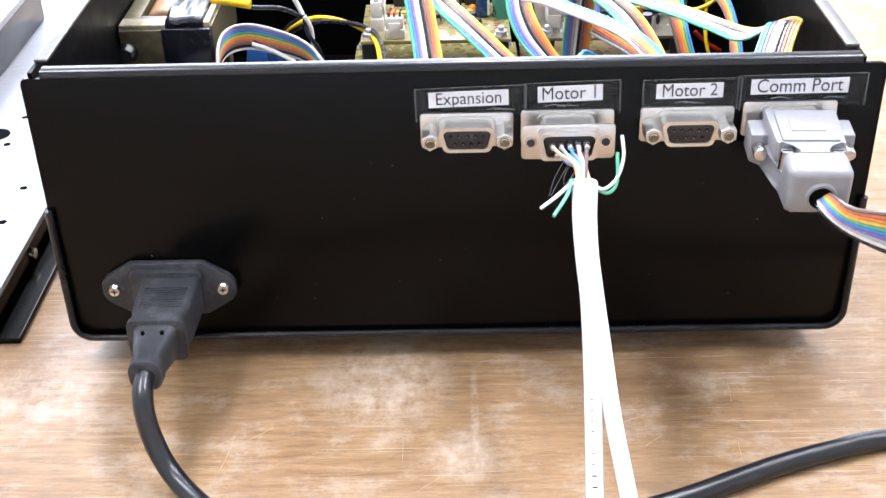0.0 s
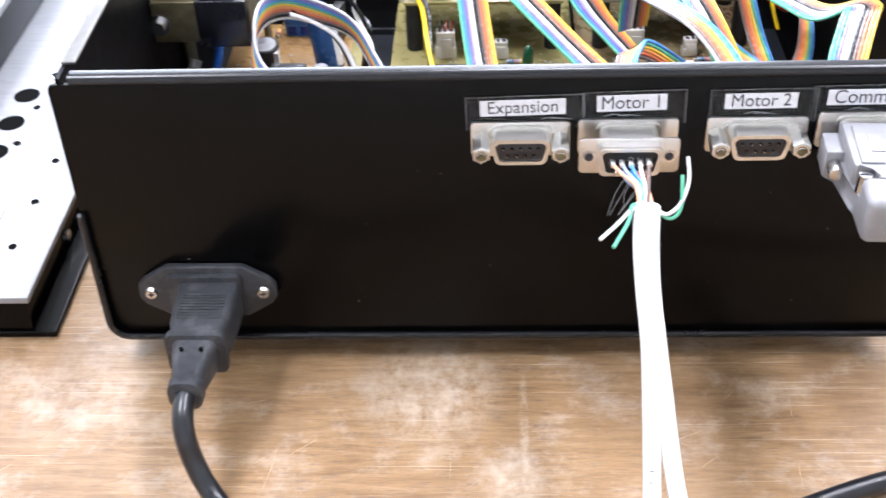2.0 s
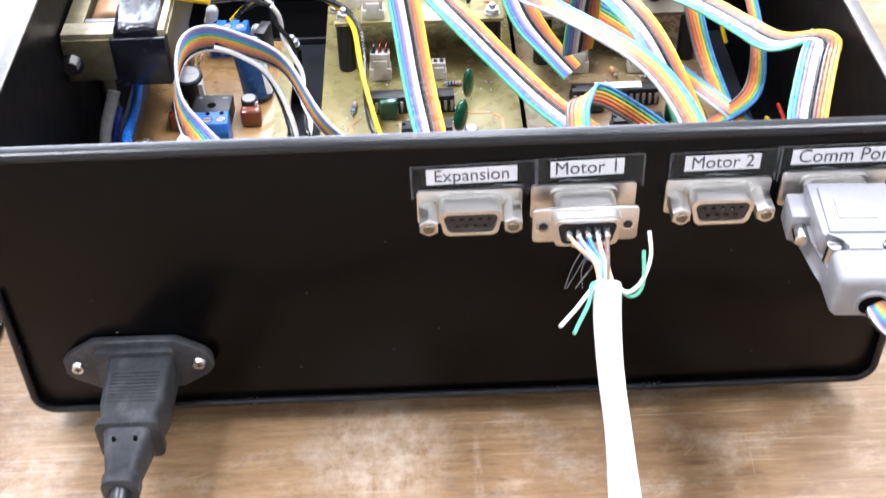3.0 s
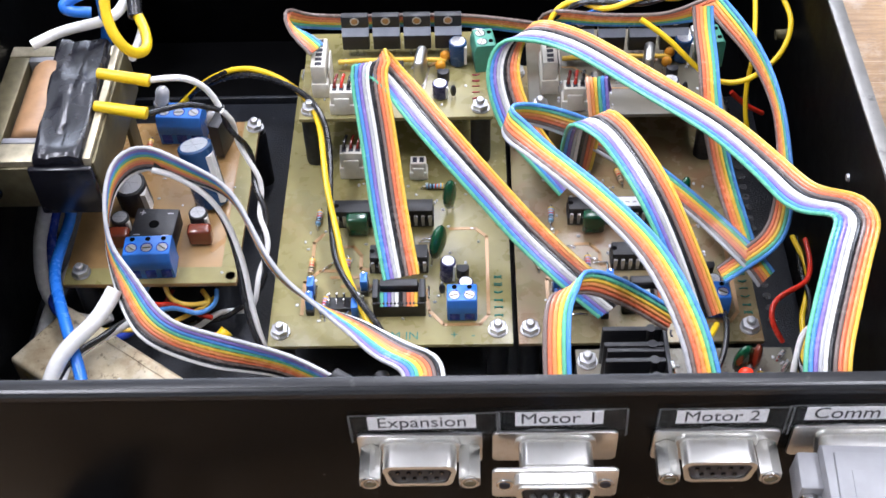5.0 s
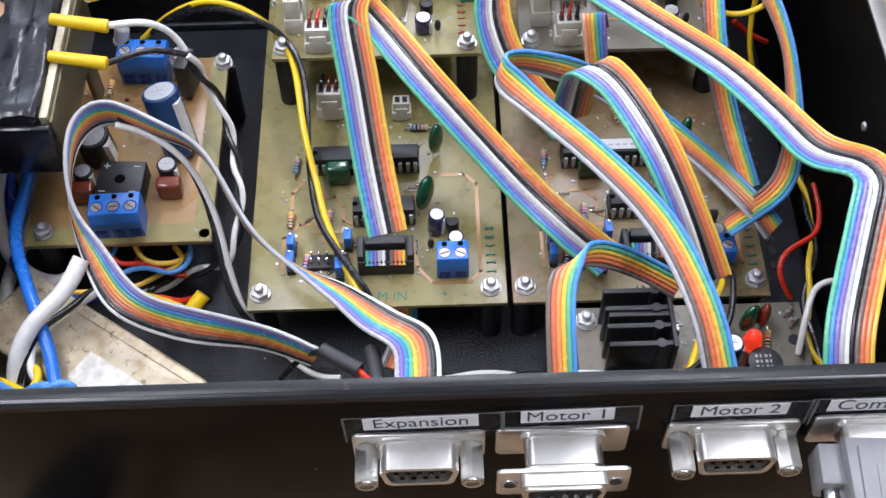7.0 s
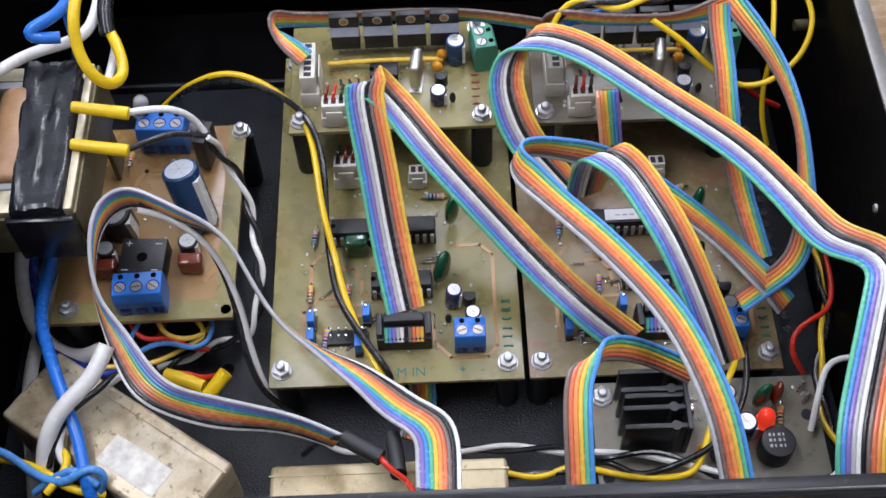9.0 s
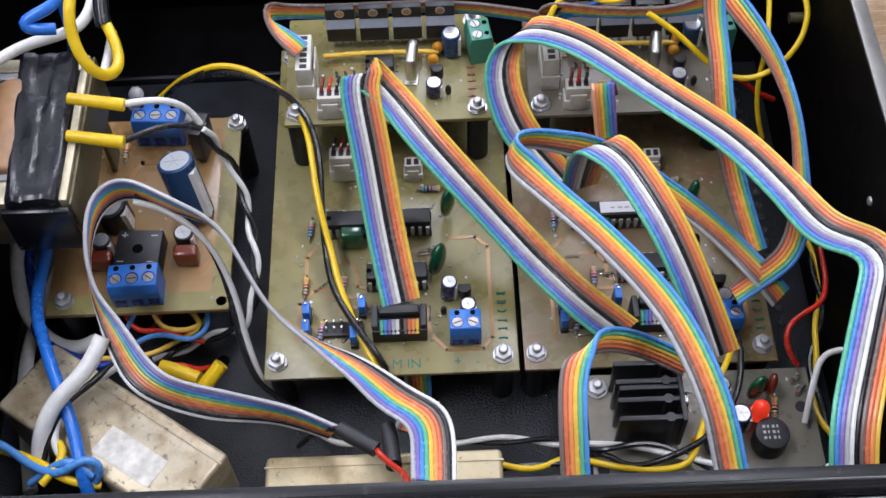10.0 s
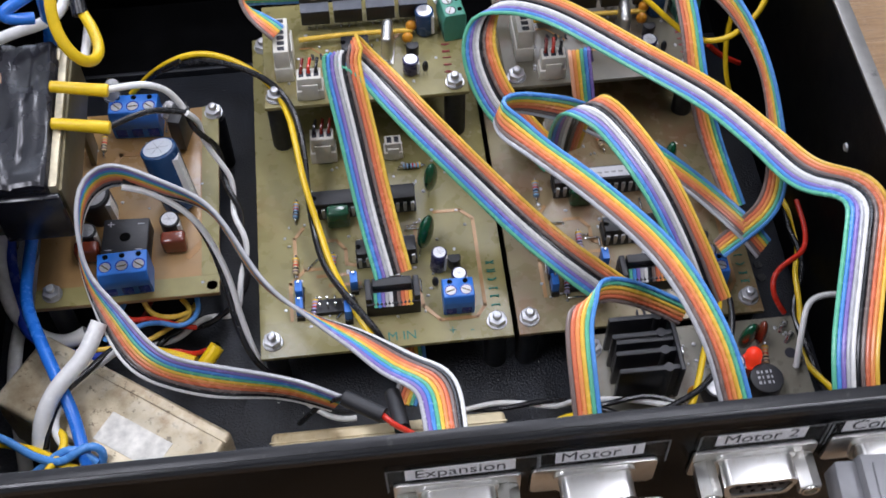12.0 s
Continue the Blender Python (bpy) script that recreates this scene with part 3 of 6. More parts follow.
def hooded_plug(x, z):
    c = thing("hooded_plug", "light grey plastic hooded plug screwed to the panel socket", "connector", (x, 0, z), -2.5, tilt=(5, 0))
    c.scale = (1, 0.92, 1)
    out = [(-0.0165, -0.006), (-0.0165, -0.0155), (-0.0122, -0.0165), (-0.0094, -0.031), (-0.0098, -0.034), (-0.0098, -0.046), (-0.0082, -0.048), (0.0082, -0.048), (0.0098, -0.046), (0.0098, -0.034), (0.0094, -0.031), (0.0122, -0.0165), (0.0165, -0.0155), (0.0165, -0.006)]
    part("lower_shell", prism(out, -0.0080, -0.0002, 0.0012, None, "z"), GREYPL, c)
    half = [(0.0118, -0.006), (0.0112, -0.0285), (0.0102, -0.0295), (0.0062, -0.0297), (0.0052, -0.0308), (0.0052, -0.0350)]
    part("upper_shell", prism([(-px, py) for px, py in half] + half[::-1], 0.0000, 0.0075, 0.0009, None, "z"), GREYPL, c)
    part("raised_panel", box(-0.0092, 0.0092, -0.0285, -0.0085, 0.0070, 0.0083, 0.0006), GREYPL, c)
    part("label_recess", box(-0.0055, 0.0055, -0.023, -0.014, 0.0082, 0.0086, 0.0001), GREYPL, c)
    part("end_cap", box(-0.0100, 0.0100, -0.0485, -0.0345, -0.0078, 0.0079, 0.0026, None, 4), GREYPL, c)
    part("outlet_ring", tube((0.0004, -0.0497, -0.0012), (0.0004, -0.0478, -0.0012), 0.0047, 0.0051, 28), GREYPL, c)
    part("outlet_bore", tube((0.0004, -0.0500, -0.0012), (0.0004, -0.0494, -0.0012), 0.0038, None, 28), HOLE, c)
    for s in (-1, 1):
        part("wing", box(s * 0.0138 - 0.0032, s * 0.0138 + 0.0032, -0.0172, -0.0062, -0.0066, 0.0036, 0.0008), GREYPL, c)
        part("thumb_screw", tube((s * 0.0142, -0.0232, -0.001), (s * 0.0142, -0.0165, -0.001), 0.0024, 0.0021, 16, None, 0.0006), ZINC, c)
        sc = part("case_screw", tube((s * 0.0080, -0.0320, -0.0004), (s * 0.0080, -0.0320, 0.0062), 0.0024, 0.0021, 14), ZINC, c)
        part("slot", box(s * 0.0080 - 0.0017, s * 0.0080 + 0.0017, -0.0323, -0.0317, 0.0060, 0.0064), INK, sc)


hooded_plug(0.1240, Z_DSUB + 0.0010)


def paper_label(text, x0, x1, z0, z1, tilt, size):
    cx, cz = (x0 + x1) / 2, (z0 + z1) / 2
    c = thing("paper_label", "small white paper label printed " + text + " in black", "label", (cx, 0, cz), group="panel labels", tilt=(0, tilt))
    w, h = (x1 - x0) / 2, (z1 - z0) / 2
    part("paper", box(-w, w, -0.0006, -0.0004, -h, h), PAPER, c)
    words(text, size, c, pose(0, -0.00065, 0.0001, 90) @ Matrix.Diagonal((0.90, 1.04, 1, 1)), INK)
    t = thing("clear_tape", "strip of clear sticky tape over a paper label", "tape", (cx, 0, cz), group="tape strips", tilt=(0, tilt))
    a, b = -w - 0.0045, w + 0.0058
    n = 16
    teeth = [(b + (0.0004 if i % 2 else 0), -0.0075 + 0.012 * i / n) for i in range(n + 1)] + [(a - (0.0004 if i % 2 else 0), 0.0045 - 0.012 * i / n) for i in range(n + 1)]
    ob = part("film", prism(teeth, -0.0011, -0.0009), FILM, t)
    for u in (a, b):
        part("torn_edge", sweep([Vector((u + (0.0003 if i % 2 else -0.0002), -0.00115, -0.0075 + 0.012 * i / 20)) for i in range(21)], 0.00009, 5), EDGE, t)
    part("top_edge", sweep(glide([(a, -0.00115, 0.0045), (0, -0.00118, 0.00465), (b, -0.00115, 0.0045)]), 0.00007, 5), EDGE, t)
    for i in range(2):
        u = random.uniform(a, b - 0.006)
        part("crease", sweep(glide([(u, -0.0012, -0.0042), (u + 0.003, -0.0013, -0.0038 + 0.0004 * i), (u + 0.007, -0.0012, -0.0044)]), 0.00012, 5), EDGE, t)


paper_label("Expansion", 0.0, 0.0270, 0.1037, 0.1093, -1.5, 0.0062)
paper_label("Motor 1", 0.0368, 0.0586, 0.1049, 0.1106, -1.5, 0.0064)
paper_label("Motor 2", 0.0766, 0.0990, 0.1052, 0.1106, -0.6, 0.0062)
paper_label("Comm Port", 0.1082, 0.1408, 0.1062, 0.1116, -0.4, 0.0066)


def inlet(x, z):
    c = thing("mains_inlet", "black plastic mains inlet screwed to the panel", "socket", (x, 0, z))
    out = [(-0.0246, -0.0025), (-0.0225, -0.0055), (-0.0135, -0.0112), (0.0135, -0.0112), (0.0225, -0.0055), (0.0246, -0.0025), (0.0246, 0.0025), (0.0225, 0.0055), (0.0135, 0.0112), (-0.0135, 0.0112), (-0.0225, 0.0055), (-0.0246, 0.0025)]
    part("flange", prism(out, -0.0035, -0.0002, 0.0008), DUSTY, c)
    part("collar", prism(rounded(-0.0132, 0.0132, -0.0088, 0.0088, 0.002, 0.002), -0.0060, -0.0034, 0.0006), DUSTY, c)
    for s in (-0.02, 0.02):
        h = part("screw", tube((s, -0.0034, 0), (s, -0.0046, 0), 0.0025, 0.0019, 18), ZINC, c)
        part("slot", box(s - 0.0012, s + 0.0012, -0.0048, -0.0045, -0.0002, 0.0002), INK, h)
        part("slot", box(s - 0.0002, s + 0.0002, -0.0048, -0.0045, -0.0012, 0.0012), INK, h)


def power_plug(x, z):
    c = thing("power_plug", "dusty black moulded mains plug with its cord", "plug", (x, 0, z))
    bm = bmesh.new()

    def loop(y, w, h, r):
        return [bm.verts.new((px, y, pz)) for px, pz in rounded(-w, w, -h, h, r, r)]

    rings = [loop(*a) for a in ((-0.0062, 0.0115, 0.0074, 0.002), (-0.024, 0.0110, 0.0078, 0.003), (-0.030, 0.0092, 0.0074, 0.003), (-0.0306, 0.0108, 0.0084, 0.003), (-0.0332, 0.0108, 0.0084, 0.003), (-0.0338, 0.0080, 0.0070, 0.003), (-0.0475, 0.0055, 0.0055, 0.004), (-0.0485, 0.0062, 0.0060, 0.0045), (-0.0520, 0.0060, 0.0058, 0.0045), (-0.0525, 0.0050, 0.0050, 0.004))]
    for a, b in zip(rings, rings[1:]):
        for i in range(len(a)):
            bm.faces.new((a[i], a[(i + 1) % len(a)], b[(i + 1) % len(a)], b[i]))
    bm.faces.new(rings[0]), bm.faces.new(rings[-1][::-1])
    for v in bm.verts:
        v.co.x *= 0.93
        v.co.y = -0.0062 + (v.co.y + 0.0062) * 1.06
    body = part("body", bm, DUSTY, c)
    for i in range(9):
        part("grip_rib", box(-0.0076, 0.0076, -0.0255 + i * 0.0015, -0.0248 + i * 0.0015, 0.0072, 0.0081, 0.0001), DUSTY, body)
    for s in (-0.0030, 0.0036):
        part("pin_hole", tube((s, -0.0400, 0.0066), (s, -0.0400, 0.0076), 0.0007, None, 8), HOLE, body)
    return c


IX, IZ = -0.0975, 0.0335
inlet(IX, IZ)
plug = power_plug(IX + 0.002, IZ - 0.0005)
cord = [(IX + 0.002, -0.052, IZ), (IX + 0.0022, -0.0605, 0.0315), (-0.0945, -0.0655, 0.0265), (-0.0920, -0.0690, 0.0165), (-0.0865, -0.0745, 0.0085), (-0.077, -0.084, 0.0048), (-0.060, -0.100, 0.0044), (-0.02, -0.13, 0.0044), (0.03, -0.17, 0.0044)]
part("cord", sweep(glide([(x - IX - 0.002, y, z - IZ + 0.0005) for x, y, z in cord]), 0.0035, 16), RUBBER, plug, "smooth black rubber cord")
wire("thick black cable lying on the wooden table", RUBBER, 0.0035, [(0.02, -0.112, 0.0036), (0.058, -0.094, 0.0036), (0.083, -0.084, 0.0036), (0.097, -0.0775, 0.0036), (0.118, -0.0685, 0.0036), (0.139, -0.0615, 0.0036), (0.152, -0.058, 0.0036), (0.20, -0.052, 0.0036), (0.30, -0.05, 0.0036)], "black_cable")


# ---- white cable and its loose wires ----
def white_cable():
    c = thing("white_network_cable", "white doubled network cable with stripped ends", "cable")
    part("strand", sweep(glide([(0.0487, -0.033, 0.0915), (0.0477, -0.046, 0.0865), (0.0478, -0.058, 0.0795), (0.0484, -0.070, 0.0725), (0.0487, -0.079, 0.0625), (0.0482, -0.097, 0.048), (0.0474, -0.115, 0.033), (0.046, -0.138, 0.010), (0.045, -0.165, 0.0035)]), 0.0026, 16), JACKET, c)
    part("strand", sweep(glide([(0.0518, -0.033, 0.0910), (0.0504, -0.046, 0.0862), (0.0500, -0.058, 0.0797), (0.0507, -0.070, 0.0722), (0.0520, -0.080, 0.0627), (0.0540, -0.097, 0.048), (0.0572, -0.115, 0.033), (0.062, -0.138, 0.010), (0.068, -0.165, 0.0035)]), 0.0026, 16), JACKET, c)
    for k in range(9):
        a = Vector((0.0474 - 0.0001 * k, -0.0950 - k * 0.0025, 0.0527 - k * 0.0020))
        part("print_bar", sweep([a, a + Vector((0.0015 if k % 3 else 0.0009, 0, 0))], 0.00022, 5), INK, c) if k != 4 else None
    for k in range(5):
        r0 = random.Random(50 + k)
        p0 = Vector((0.0425 + r0.uniform(0, 0.008), -0.020, Z_DSUB - 0.003))
        part("stray_hair", sweep(glide([p0, p0 + Vector((-0.003, -0.003, -0.004)), p0 + Vector((r0.uniform(-0.008, -0.002), -0.005, -0.010))], 0.001), 0.00007, 4), GRY, c)
    ends = (PNK, PBL, LBL, WHT, BRN, PBL, LBL, RDW, PNK)
    for k, m in enumerate(ends):
        row = k < 5
        u = 0.0465 + ((k - 2) if row else (k - 6.0)) * 0.00277
        w = Z_DSUB + (0.002 if row else -0.0008)
        part("core", sweep(glide([(u, -0.0182, w - 0.0006), (u + (0.0499 - u) * 0.25, -0.0225, w - 0.0012), (u + (0.0502 - u) * 0.65, -0.0285, w * 0.5 + 0.0470), (0.0500 + (k - 4) * 0.0005, -0.0345, 0.0915)], 0.001), 0.00060, 8), m, c)
    loose = (([(0.0478, -0.0330, 0.0915), (0.0450, -0.0370, 0.0928), (0.0400, -0.0440, 0.0925), (0.0350, -0.0500, 0.0920)], WHT), ([(0.0480, -0.0330, 0.0915), (0.0455, -0.0355, 0.0935), (0.0440, -0.0410, 0.0918), (0.0390, -0.0500, 0.0890)], GRN),
             ([(0.0530, -0.0335, 0.0905), (0.0560, -0.0360, 0.0905), (0.0600, -0.0340, 0.0930), (0.0625, -0.0300, 0.0985), (0.0622, -0.0260, 0.1045)], WHT), ([(0.0532, -0.0340, 0.0900), (0.0572, -0.0365, 0.0893), (0.0602, -0.0345, 0.0922), (0.0606, -0.0290, 0.1000)], GRN))
    for pts, m in loose:
        part("loose_core", sweep(glide(pts, 0.001), 0.0006, 8), m, c)


white_cable()


def outer_ribbon():
    c = thing("ribbon_cable", "rainbow ribbon cable bunched out of the grey plug", "cable")
    order = (BRN, RDW, ORG, YEL, GRN, LBL, VIO, GRY, WHT, BLK)
    for k, m in enumerate(order):
        s = (4.5 - k) / 4.5
        part("conductor", sweep(glide([(0.1225 + s * 0.001, -0.043, Z_DSUB - 0.0040 + s * 0.001), (0.1238 + s * 0.002, -0.0490, Z_DSUB - 0.0045 + s * 0.0022), (0.1295, -0.0550 - s * 0.001, Z_DSUB - 0.0070 + s * 0.0048), (0.143, -0.059, Z_DSUB - 0.010 + s * 0.0068), (0.165, -0.056, Z_DSUB - 0.020 + s * 0.007), (0.20, -0.05, Z_DSUB - 0.04 + s * 0.007), (0.24, -0.04, 0.012 + s * 0.006)]), 0.00075, 8), m, c)


outer_ribbon()


# ---- machine base beside the box ----
def stage():
    c = thing("slide_stage", "black metal slide stage topped with drilled aluminium plates", "machine part", (-0.170, 0.010, 0), 0)
    part("base_flange", box(-0.115, 0.007, 0.0, 0.30, 0.0, 0.003, 0.0008), CASE, c)
    part("block", box(-0.105, -0.0015, 0.001, 0.30, 0.003, 0.017, 0.0006), CASE, c)
    plate = part("plate", box(-0.11, 0.0, 0.0, 0.30, 0.0171, 0.020, 0.0004), ALU, c, "bright aluminium plate with drilled holes")
    for i in range(7):
        for x in (-0.015, -0.036):
            y = 0.031 + i * 0.030 + (0.014 if x < -0.02 else 0)
            part("drilled_hole", tube((x, y, 0.0199), (x, y, 0.0202), 0.0026, None, 16), ZINC, plate)
            part("hole_bore", tube((x, y, 0.0201), (x, y, 0.0204), 0.0018, None, 14), HOLE, plate)
    for i in range(3):
        part("large_hole", tube((-0.044, 0.098 + i * 0.024, 0.0199), (-0.044, 0.098 + i * 0.024, 0.0203), 0.0060, None, 24), HOLE, plate)
    part("white_strip", box(-0.052, -0.026, 0.0005, 0.080, 0.0202, 0.0212, 0.0002), PAPER, plate)
    part("upper_rail", box(-0.11, -0.064, 0.085, 0.30, 0.0202, 0.045, 0.001), CASE, c)
    top = part("upper_plate", box(-0.112, -0.060, 0.080, 0.30, 0.0451, 0.049, 0.0006), ALU, c)
    for i in range(5):
        part("drilled_hole", tube((-0.072, 0.095 + i * 0.03, 0.0489), (-0.072, 0.095 + i * 0.03, 0.0493), 0.0032, None, 16), HOLE, top)
    for y in (0.05, 0.085):
        part("side_screw", tube((-0.0015, y, 0.011), (0.0005, y, 0.011), 0.0025, None, 12), ZINC, c)
    part("end_screw", box(-0.022, -0.018, -0.001, 0.0012, 0.006, 0.012, 0.0005), ZINC, c)


stage()


# ---- board parts ----
def board(name, label, x0, x1, y0, y1, z, mat, feet, foot_z, holes=()):
    c = thing(name, label, "circuit board", ((x0 + x1) / 2, (y0 + y1) / 2, z))
    w, d = (x1 - x0) / 2, (y1 - y0) / 2
    part("laminate", box(-w, w, -d, d, -0.0016, 0, 0.0002), mat, c)
    for fx, fy in feet:
        u, v = fx - (x0 + x1) / 2, fy - (y0 + y1) / 2
        part("standoff", tube((u, v, foot_z - z), (u, v, -0.0016), 0.0037, None, 18), BPLAST, c)
        n = part("nut", tube((u, v, 0.0004), (u, v, 0.0026), 0.0030, None, 6, None, 0.0003), CAPTOP, c)
        part("washer", tube((u, v, 0), (u, v, 0.0005), 0.0033, None, 18), CAPTOP, n)
        part("bolt_end", tube((u, v, 0.0026), (u, v, 0.0046), 0.0015, None, 16, None, 0.0006), CAPTOP, n)
    for hx, hy in holes:
        part("drill_hole", tube((hx - (x0 + x1) / 2, hy - (y0 + y1) / 2, 0.0), (hx - (x0 + x1) / 2, hy - (y0 + y1) / 2, 0.0003), 0.0018, None, 14), INK, c)
    c["mid"] = ((x0 + x1) / 2, (y0 + y1) / 2)
    return c


def trace(b, pts, w=0.0009):
    mx, my = b["mid"]
    bm = bmesh.new()
    for (xa, ya), (xb, yb) in zip(pts, pts[1:]):
        a, e = Vector((xa - mx, ya - my, 0.0001)), Vector((xb - mx, yb - my, 0.0001))
        m = Matrix.Translation((a + e) / 2) @ Matrix.Rotation(math.atan2(e.y - a.y, e.x - a.x), 4, "Z") @ Matrix.Diagonal(((e - a).length + w * 0.7, w, 0.00012, 1))
        bmesh.ops.create_cube(bm, size=1, matrix=m)
    part("copper_trace", bm, COPPER, b)


def pads(b, rng_seed, n, x0, x1, y0, y1):
    r = random.Random(rng_seed)
    mx, my = b["mid"]
    for i in range(n):
        x, y = r.uniform(x0, x1) - mx, r.uniform(y0, y1) - my
        part("solder_pad", ball((x, y, 0.0001), r.uniform(0.0004, 0.0008), r.uniform(0.0004, 0.0008), r.uniform(0.0002, 0.0005), None, 8), CAPTOP, b)


def terminal(x, y, z, n, mat, label, h=0.0105, d=0.0085, turn=0, pitch=0.005):
    c = thing("terminal_block", label, "terminal", (x, y, z), turn, "terminal blocks")
    w = n * pitch / 2
    prof = [(-d / 2 + 0.0006, 0), (-d / 2 + 0.0006, h * 0.40), (-d / 2, h * 0.42), (-d / 2, h * 0.72), (-d * 0.40, h), (d * 0.42, h), (d / 2, h * 0.9), (d / 2, 0)]
    bm = bmesh.new()
    a = [bm.verts.new((-w, py, pz)) for py, pz in prof]
    e = [bm.verts.new((w, py, pz)) for py, pz in prof]
    for i in range(len(prof)):
        j = (i + 1) % len(prof)
        bm.faces.new((a[i], a[j], e[j], e[i]))
    bm.faces.new(a), bm.faces.new(e[::-1])
    bmesh.ops.bevel(bm, geom=bm.edges[:], offset=0.0003, segments=1, affect="EDGES")
    part("housing", bm, mat, c)
    for k in range(n):
        u = -w + pitch * (k + 0.5)
        # well and wire entry: recess shade put into a darker housing colour
        part("well", tube((u, -d * 0.10, h - 0.0005), (u, -d * 0.10, h + 0.0001), pitch * 0.40, None, 20), BLD if mat == TBLUE else DGRN, c)
        q = part("screw", tube((u, -d * 0.12, h - 0.0005), (u, -d * 0.12, h + 0.0002), pitch * 0.33, None, 18), SCREW, c, "grey metal clamping screw")
        turn_by = (k * 47 + n * 31) % 90 - 45
        v = Vector((math.cos(radians(turn_by)), math.sin(radians(turn_by)), 0)) * pitch * 0.28
        e = Vector((u, -d * 0.12, h + 0.0002))
        part("slot", sweep([e - v, e + v], 0.00022, 5), OLIVE, q)
        part("wire_entry", box(u - pitch * 0.34, u + pitch * 0.34, -d / 2 + 0.0004, -d / 2 + 0.0009, h * 0.06, h * 0.36, 0.0002), BLD if mat == TBLUE else DGRN, c)
        part("test_hole", tube((u, d * 0.28, h - 0.0002), (u, d * 0.28, h + 0.0002), pitch * 0.17, None, 12), HOLE, c)
    return c


def chip(x, y, z, pins, label, w=0.0066, socket=True):
    c = thing("dip_chip", label, "chip", (x, y, z), group="chips")
    n = pins // 2
    l = n * 0.00254 / 2
    if socket:
        part("socket", box(-l, l, -w / 2 - 0.0006, w / 2 + 0.0006, 0, 0.0035, 0.0002), CHIP, c)
    z0 = 0.0036 if socket else 0.001
    part("package", box(-l + 0.0002, l - 0.0002, -w / 2 + 0.0003, w / 2 - 0.0003, z0 + 0.0004, z0 + 0.0038, 0.0004), CHIP, c)
    part("index_notch", tube((-l + 0.0010, 0, z0 + 0.0036), (-l + 0.0010, 0, z0 + 0.0039), 0.0009, None, 12), HOLE, c)
    for k in range(n):
        if socket:
            part("socket_slot", box(-l + 0.00254 * (k + 0.5) - 0.0005, -l + 0.00254 * (k + 0.5) + 0.0005, -w / 2 - 0.0007, -w / 2 - 0.0005, 0.0008, 0.0024), GRY, c)
        for s in (-1, 1):
            part("pin", box(-l + 0.00254 * (k + 0.5) - 0.0006, -l + 0.00254 * (k + 0.5) + 0.0006, s * (w / 2 + 0.0005) - 0.00035, s * (w / 2 + 0.0005) + 0.00035, z0 - 0.0010, z0 + 0.0020), CAPTOP, c)
    return c


def can(x, y, z, r, h, mat, label, lean=(0, 0)):
    c = thing("electrolytic_capacitor", label, "capacitor", (x, y, z), 0, "electrolytic capacitors", tilt=lean)
    part("sleeve", tube((0, 0, 0.0006), (0, 0, h), r, None, 24, None, r * 0.12), mat, c)
    part("top", tube((0, 0, h - 0.0002), (0, 0, h + 0.00015), r * 0.8, None, 24), CAPTOP, c)
    for a in (0, 60, 120):
        q = Vector((math.cos(radians(a)), math.sin(radians(a)), 0)) * r * 0.6
        part("vent_line", sweep([Vector((-q.x, -q.y, h + 0.00015)), Vector((q.x, q.y, h + 0.00015))], 0.00012, 5), GRY, c)
    st = part("polarity_stripe", box(r * 0.60, r * 1.005, -r * 0.72, -r * 0.05, h * 0.1, h * 0.88), WHT, c)
    for s in (-1, 1):
        part("lead", tube((s * r * 0.4, 0, -0.0005), (s * r * 0.4, 0, 0.001), 0.0003, None, 6), SOLDER, c)
    return c


def blob_cap(x, y, z, w, h, t, mat, label, turn=0, lean=(0, 0)):
    c = thing("film_capacitor", label, "capacitor", (x, y, z), turn, "film capacitors", tilt=lean)
    part("body", ball((0, 0, h / 2 + 0.002), w / 2, t / 2, h / 2), mat, c)
    for s in (-1, 1):
        part("lead", tube((s * w * 0.28, 0, -0.0003), (s * w * 0.25, 0, h * 0.3 + 0.002), 0.0003, None, 6), SOLDER, c)
    return c


def box_cap(x, y, z, w, h, t, mat, label, turn=0):
    c = thing("film_capacitor", label, "capacitor", (x, y, z), turn, "film capacitors")
    part("body", box(-w / 2, w / 2, -t / 2, t / 2, 0.0005, h, min(w, t, h) * 0.25, None, 3), mat, c)
    for s in (-1, 1):
        part("lead", tube((s * w * 0.3, 0, -0.0003), (s * w * 0.3, 0, 0.001), 0.0003, None, 6), SOLDER, c)
    return c


def resistor(x, y, z, turn, mat, bands, label="small banded axial resistor on the board", l=0.0062, r=0.0011):
    c = thing("resistor", label, "resistor", (x, y, z + r + 0.0002), turn, "resistors")
    bm = tube((-l / 2, 0, 0), (l / 2, 0, 0), r * 0.82, None, 12)
    for s in (-1, 1):
        ball((s * l * 0.36, 0, 0), l * 0.15, r, r, bm, 10)
    part("body", bm, mat, c)
    for k, m in enumerate(bands):
        u = -l * 0.36 + k * l * 0.2
        part("band", tube((u - 0.0003, 0, 0), (u + 0.0003, 0, 0), r * (1.04 if k in (0, 4) else 0.88), None, 12), m, c)
    for s in (-1, 1):
        part("lead", sweep(glide([(s * l / 2, 0, 0), (s * l * 0.72, 0, 0), (s * l * 0.8, 0, -r)], 0.0006), 0.0003, 6), SOLDER, c)


